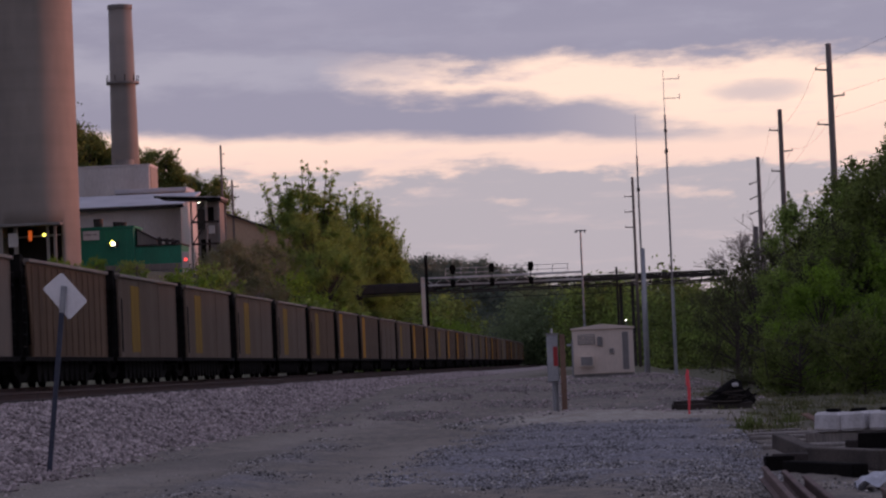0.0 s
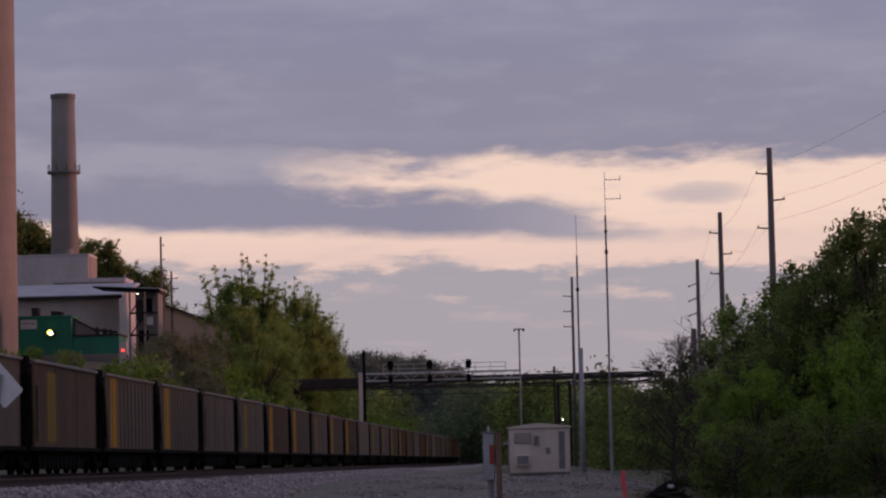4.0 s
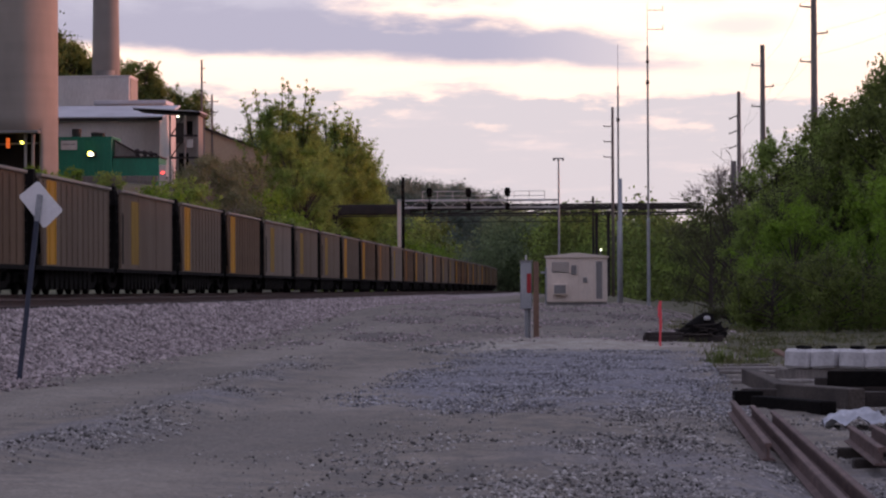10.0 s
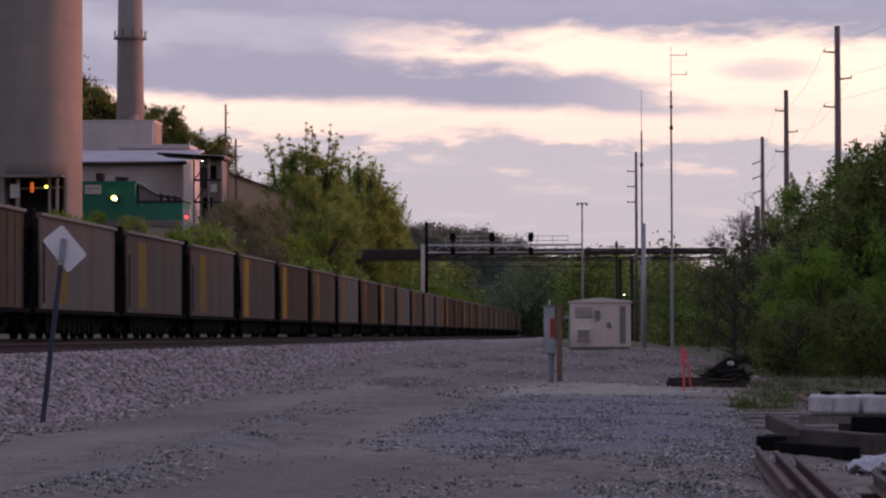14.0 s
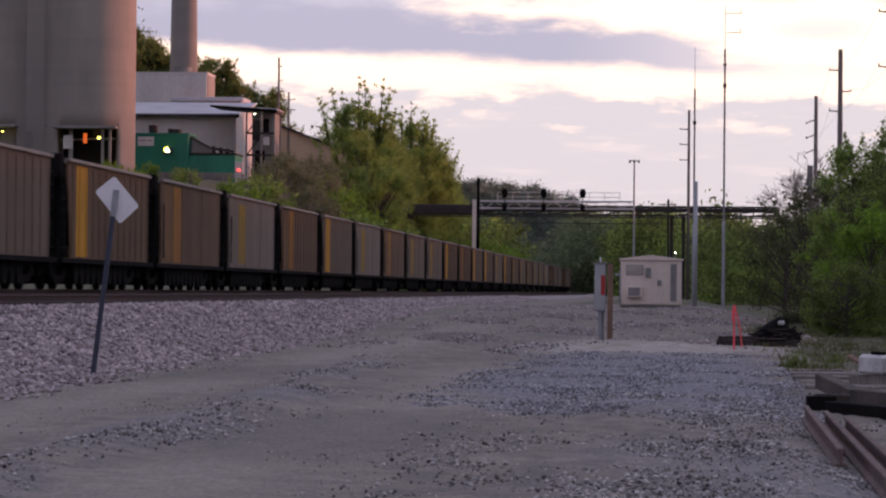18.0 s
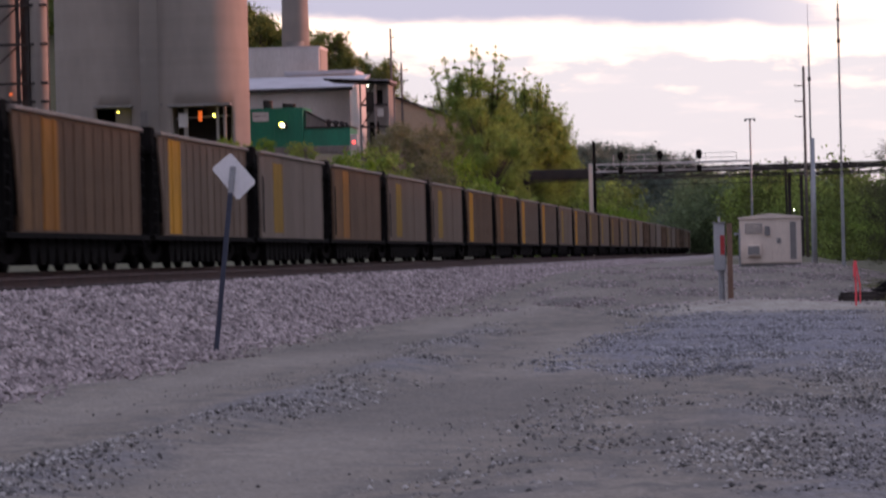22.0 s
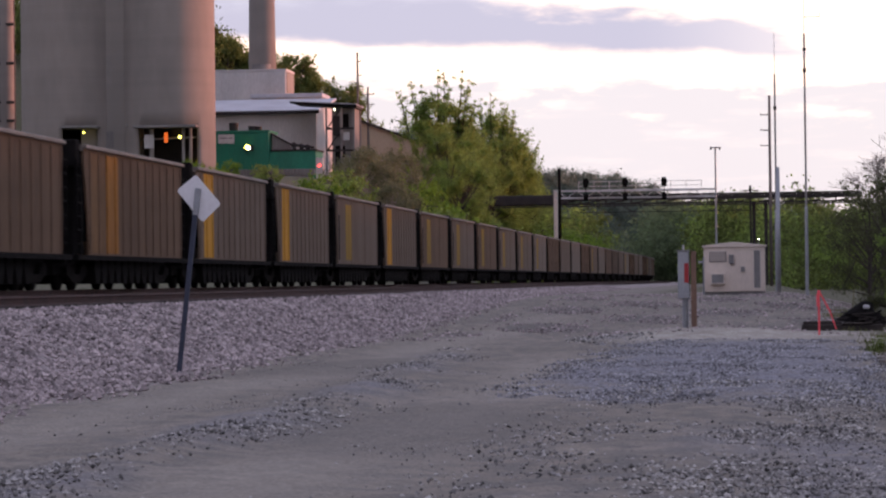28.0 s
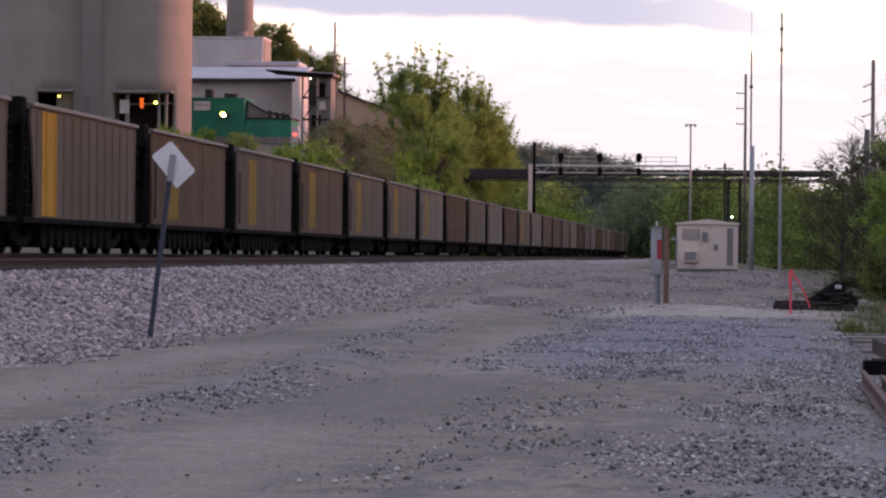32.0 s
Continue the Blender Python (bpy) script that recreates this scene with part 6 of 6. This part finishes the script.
    case = thing("relay_case", Matrix(), "grey metal relay case on a pipe stand", "relay case")
    part("stand", tubed((-2.08, 84, zb - 0.3), (-2.08, 84, 1.0), 0.055, n=10), GALV, case)
    part("stand_leg", tubed((-2.0, 84.1, zb - 0.3), (-2.0, 84.1, 1.0), 0.04, n=10), GALV, case)
    part("body", boxed(-2.24, -1.92, 83.85, 84.1, 0.98, 2.28, bevel=0.02), GALV, case)
    part("cap", boxed(-2.26, -1.90, 83.82, 84.13, 2.28, 2.32), HUT_DARK, case)
    part("finial", tubed((-2.08, 83.97, 2.32), (-2.08, 83.97, 2.46), 0.03, n=8), ALU, case)
    part("red_panel", boxed(-2.06, -1.94, 83.83, 83.846, 1.42, 1.95), RED, case, "red reflective panel")
    mp = thing("marker_post", Matrix(), "weathered brown wooden marker post", "post")
    part("post", boxed(-1.88, -1.73, 83.8, 83.95, zb - 0.3, 2.28, bevel=0.012), BROWNWOOD, mp)
    # pink stake
    zb = gz(1.48, 78)
    st = thing("survey_stake", Matrix(), "bright pink survey stake with loose ribbon", "stake")
    part("stake", boxed(1.455, 1.505, 77.98, 78.02, zb - 0.2, 1.2), PINKTAPE, st)
    ribbon = part("ribbon", boxed(-0.02, 0.02, -0.004, 0.004, -0.62, 0.0), PINKTAPE, st, "loose pink ribbon blown by the wind")
    tail = part("ribbon_tail", boxed(-0.018, 0.018, -0.004, 0.004, -0.45, 0.0), PINKTAPE, ribbon)
    tail.matrix_basis = Matrix.Translation((0, 0, -0.61)) @ Matrix.Rotation(radians(9), 4, "Y")
    MOVING["ribbon"] = ribbon
    part("ribbon_knot", boxed(1.44, 1.52, 77.96, 78.03, 1.08, 1.19, bevel=0.015), PINKTAPE, st)
    part("ribbon_end", boxed(1.42, 1.47, 77.965, 77.975, 0.78, 1.1), PINKTAPE, st)
    # a dry stalk and a green tuft
    stalk = thing("dry_stalk", Matrix(), "thin dry tan stalk standing in the weeds", "weed")
    part("stem", tubed((2.55, 88, gz(2.55, 88) - 0.05), (2.70, 88, gz(2.55, 88) + 1.35), 0.022, 0.01, n=6), STRAW, stalk)
    q = np.random.RandomState(5)
    for tx, ty, n in ((2.45, 63, 130), (3.4, 66, 60)):
        a = q.rand(n) * 6.283
        base = np.stack([tx + 0.13 * q.normal(size=n), ty + 0.15 * q.normal(size=n), np.full(n, gz(tx, ty) - 0.03)], -1)
        h = 0.15 + 0.3 * q.rand(n)
        du = np.stack([np.cos(a), np.sin(a), 0 * a], -1) * 0.014
        tip = base + np.stack([0.4 * h * np.cos(a * 3), 0.4 * h * np.sin(a * 3), h], -1)
        v = np.stack([base - du, base + du, tip], 1).reshape(-1, 3)
        tagged(link("grass_tuft", v.tolist(), np.arange(3 * n).reshape(n, 3).tolist(), LEAF_DARK), "green grass tuft in the gravel", "grass", "grass tufts", "stuff")
    # dark scrap heap
    zb = gz(2.4, 86.5)
    rs = random.Random(9)
    heap = thing("scrap_heap", Matrix(), "dark heap of scrap and old ties beside the road", "scrap heap")
    for i in range(4):
        t = part("old_tie", boxed(-1.05, 1.05, -0.11, 0.11, -0.09, 0.09, bevel=0.02), TIE, heap)
        t.matrix_basis = Matrix.Translation((2.35 + rs.uniform(-0.15, 0.15), 85.8 + i * 0.4, zb + 0.09 + 0.09 * (i % 2))) @ Matrix.Rotation(rs.uniform(-0.12, 0.12), 4, "Z")
    bm = bmesh.new()
    bmesh.ops.create_icosphere(bm, subdivisions=4, radius=1)
    for v in bm.verts:
        lop = 1.1 - 0.75 * abs(v.co.x - 0.25)
        v.co = Vector((v.co.x * 0.78, v.co.y * 0.6, max(v.co.z, -0.05) * 0.62 * lop))
        v.co += Vector((1, 1, 0.7)) * 0.13 * (noise.noise(v.co * 4) + 0.6 * noise.noise(v.co * 9))
    pile = part("scrap_mound", bm, BLACK, heap, "heap of dark scrap")
    pile.matrix_basis = Matrix.Translation((2.72, 86.6, zb + 0.17))
    for i in range(18):
        b = part("scrap_bar", boxed(-0.3, 0.3, -0.025, 0.025, -0.02, 0.02), (DARK_STEEL, TIE, BLACK)[i % 3], heap)
        x = rs.uniform(-0.55, 0.5)
        b.matrix_basis = Matrix.Translation((2.8 + x, 86.2 + rs.uniform(-0.3, 0.3), zb + 0.15 + rs.uniform(0.05, 0.42) * (1 - abs(x)))) @ Matrix.Rotation(rs.uniform(-0.5, 0.5), 4, "Z") @ Matrix.Rotation(rs.uniform(-0.5, 0.5), 4, "Y")
    part("white_scrap", boxed(2.86, 3.04, 86.0, 86.2, zb + 0.60, zb + 0.72, bevel=0.03), WHITEFOAM, heap)
    part("cover_sheet", boxed(2.25, 3.1, 85.6, 86.3, zb + 0.2, zb + 0.23), OLDTIE, heap)
    build_lumber()


def lying(name, x, y, length, turn, w, h, material, label, group, tilt=0.0, dz=0.0, bevel=0.015, category="timber"):
    """A timber or plate lying on the ground, its middle at x, y."""
    ob = part(name, boxed(-length / 2, length / 2, -w / 2, w / 2, 0, h, bevel=bevel), material)
    ob.matrix_basis = Matrix.Translation((x, y, gz(x, y) + dz)) @ Matrix.Rotation(radians(turn), 4, "Z") @ Matrix.Rotation(radians(tilt), 4, "Y")
    return tagged(ob, label, category, group)


def build_lumber():
    g = "old ties and timbers"
    lying("old_tie", 3.13, 44.3, 2.75, -72, 0.26, 0.29, OLDTIE, "dark weathered railway tie in the pile", g, dz=0.07)
    # This black bar is the dark shadow in front of the pile.
    lying("old_tie", 2.72, 43.9, 2.5, -70, 0.24, 0.2, BLACK, "black creosoted railway tie in the pile, the front one standing for shadow", g)
    lying("old_tie", 4.85, 48.4, 2.6, -10, 0.25, 0.24, BLACK, "black creosoted railway tie in the pile, the front one standing for shadow", g, dz=0.14)
    lying("old_tie", 4.7, 49.2, 2.6, -4, 0.25, 0.24, TIE, "black creosoted railway tie in the pile, the front one standing for shadow", g)
    lying("old_tie", 2.9, 46.2, 1.7, -28, 0.24, 0.22, TIE, "dark railway tie lying across the pile", g)
    lying("leaning_timber", 2.59, 48.9, 3.2, -83, 0.22, 0.25, OLDTIE, "long weathered brown timber leaning on the pile", g, tilt=3, dz=0.04)
    lying("rail_sleeper", 3.02, 30.4, 1.1, 3, 0.2, 0.12, TIE, "dark timber under the short scrap rails", g)
    lying("rail_sleeper", 3.02, 32.4, 1.1, -4, 0.2, 0.12, TIE, "dark timber under the short scrap rails", g)
    lying("short_tie", 2.16, 45.6, 0.42, 6, 0.3, 0.23, BLACK, "short black piece of tie", g)
    lying("short_tie", 3.95, 43.8, 1.0, -14, 0.24, 0.22, TIE, "dark tie stub beside the pile", g, dz=0.08)
    lying("short_tie", 4.6, 42.6, 1.4, -35, 0.24, 0.2, TIE, "dark tie stub beside the pile", g)
    lying("grey_plank", 3.6, 57.2, 2.9, -3, 0.8, 0.06, GREYWOOD, "pale grey weathered plank on the ground", g)
    lying("grey_plank", 3.3, 54.4, 2.4, -14, 0.6, 0.06, GREYWOOD, "pale grey weathered plank on the ground", g, dz=0.05)
    lying("grey_plank", 3.9, 51.9, 3.4, -6, 0.7, 0.07, GREYWOOD, "grey weathered plank under the ties", g)
    lying("grey_plank", 2.75, 58.3, 0.9, 8, 0.28, 0.08, GREYWOOD, "short pale board on the gravel", g)
    lying("leaning_board", 3.35, 55.6, 0.9, -64, 0.16, 0.04, BROWNWOOD, "brown board leaning on the pile", g, tilt=16, dz=0.28)
    # rails stacked side by side
    rg = "scrap rails"
    for x, y, turn, half, up in ((1.65, 34.9, -0.7, 5.6, 0.06), (1.87, 31.4, -0.7, 9.2, 0.06), (2.10, 31.0, -0.6, 8.4, 0.06), (2.66, 31.2, -1.0, 2.3, 0.13), (2.94, 31.4, -0.6, 2.4, 0.13), (3.2, 31.0, -0.8, 2.3, 0.13)):
        bm = prism(RAIL_PROFILE, -half, half)
        ob = part("scrap_rail", bm, SCRAPRUST)
        a, b = gz(x, y - half), gz(x, y + half)
        ob.matrix_basis = Matrix.Translation((x, y, (a + b) / 2 + up)) @ Matrix.Rotation(radians(turn), 4, "Z") @ Matrix.Rotation(math.atan2(b - a, 2 * half), 4, "X")
        tagged(ob, "rusty brown rail lying on the ground", "rail", rg)
    for i in range(4):
        b = thing("white_block", Matrix.Translation((3.5 + i * 0.45, 53.6 - 0.22 * i, gz(3.5, 53.6) + 0.19)) @ Matrix.Rotation(radians((-26, -31, -22, -27)[i]), 4, "Z") @ Matrix.Rotation(radians((3, -2, 2, -3)[i]), 4, "Y"), "white plastic float block on old timbers", "block", "white blocks")
        part("shell", boxed(-0.235, 0.235, -0.32, 0.32, 0, 0.33, bevel=0.045), WHITEFOAM, b)
        part("lid", boxed(-0.09, 0.11, -0.14, 0.12, 0.325, 0.39, bevel=0.02), BLACK, b, "dark cap")
    lying("support_board", 4.2, 53.3, 2.4, -26, 0.5, 0.18, GREYWOOD, "grey board under the white blocks", g)
    bm = bmesh.new()
    bmesh.ops.create_grid(bm, x_segments=40, y_segments=28, size=0.5)
    for v in bm.verts:
        r = v.co.length
        v.co = Vector((v.co.x * 0.95, v.co.y * 0.9, max(0.0, 0.14 - 0.45 * r * r) + 0.10 * noise.noise(v.co * 5) + 0.05 * noise.noise(v.co * 12) + 0.05))
    sheet = part("plastic_sheet", bm, TARP, None, "", True)
    sheet.matrix_basis = Matrix.Translation((3.32, 39.6, gz(3.32, 39.6) + 0.03))
    tagged(sheet, "crumpled pale plastic sheet on the ground", "plastic sheet")


build_ground()
build_silos()
build_mill()
build_bridges()
build_poles()
build_plants()
build_yard()
build_train()
build_stones()
build_tracks()
motions()
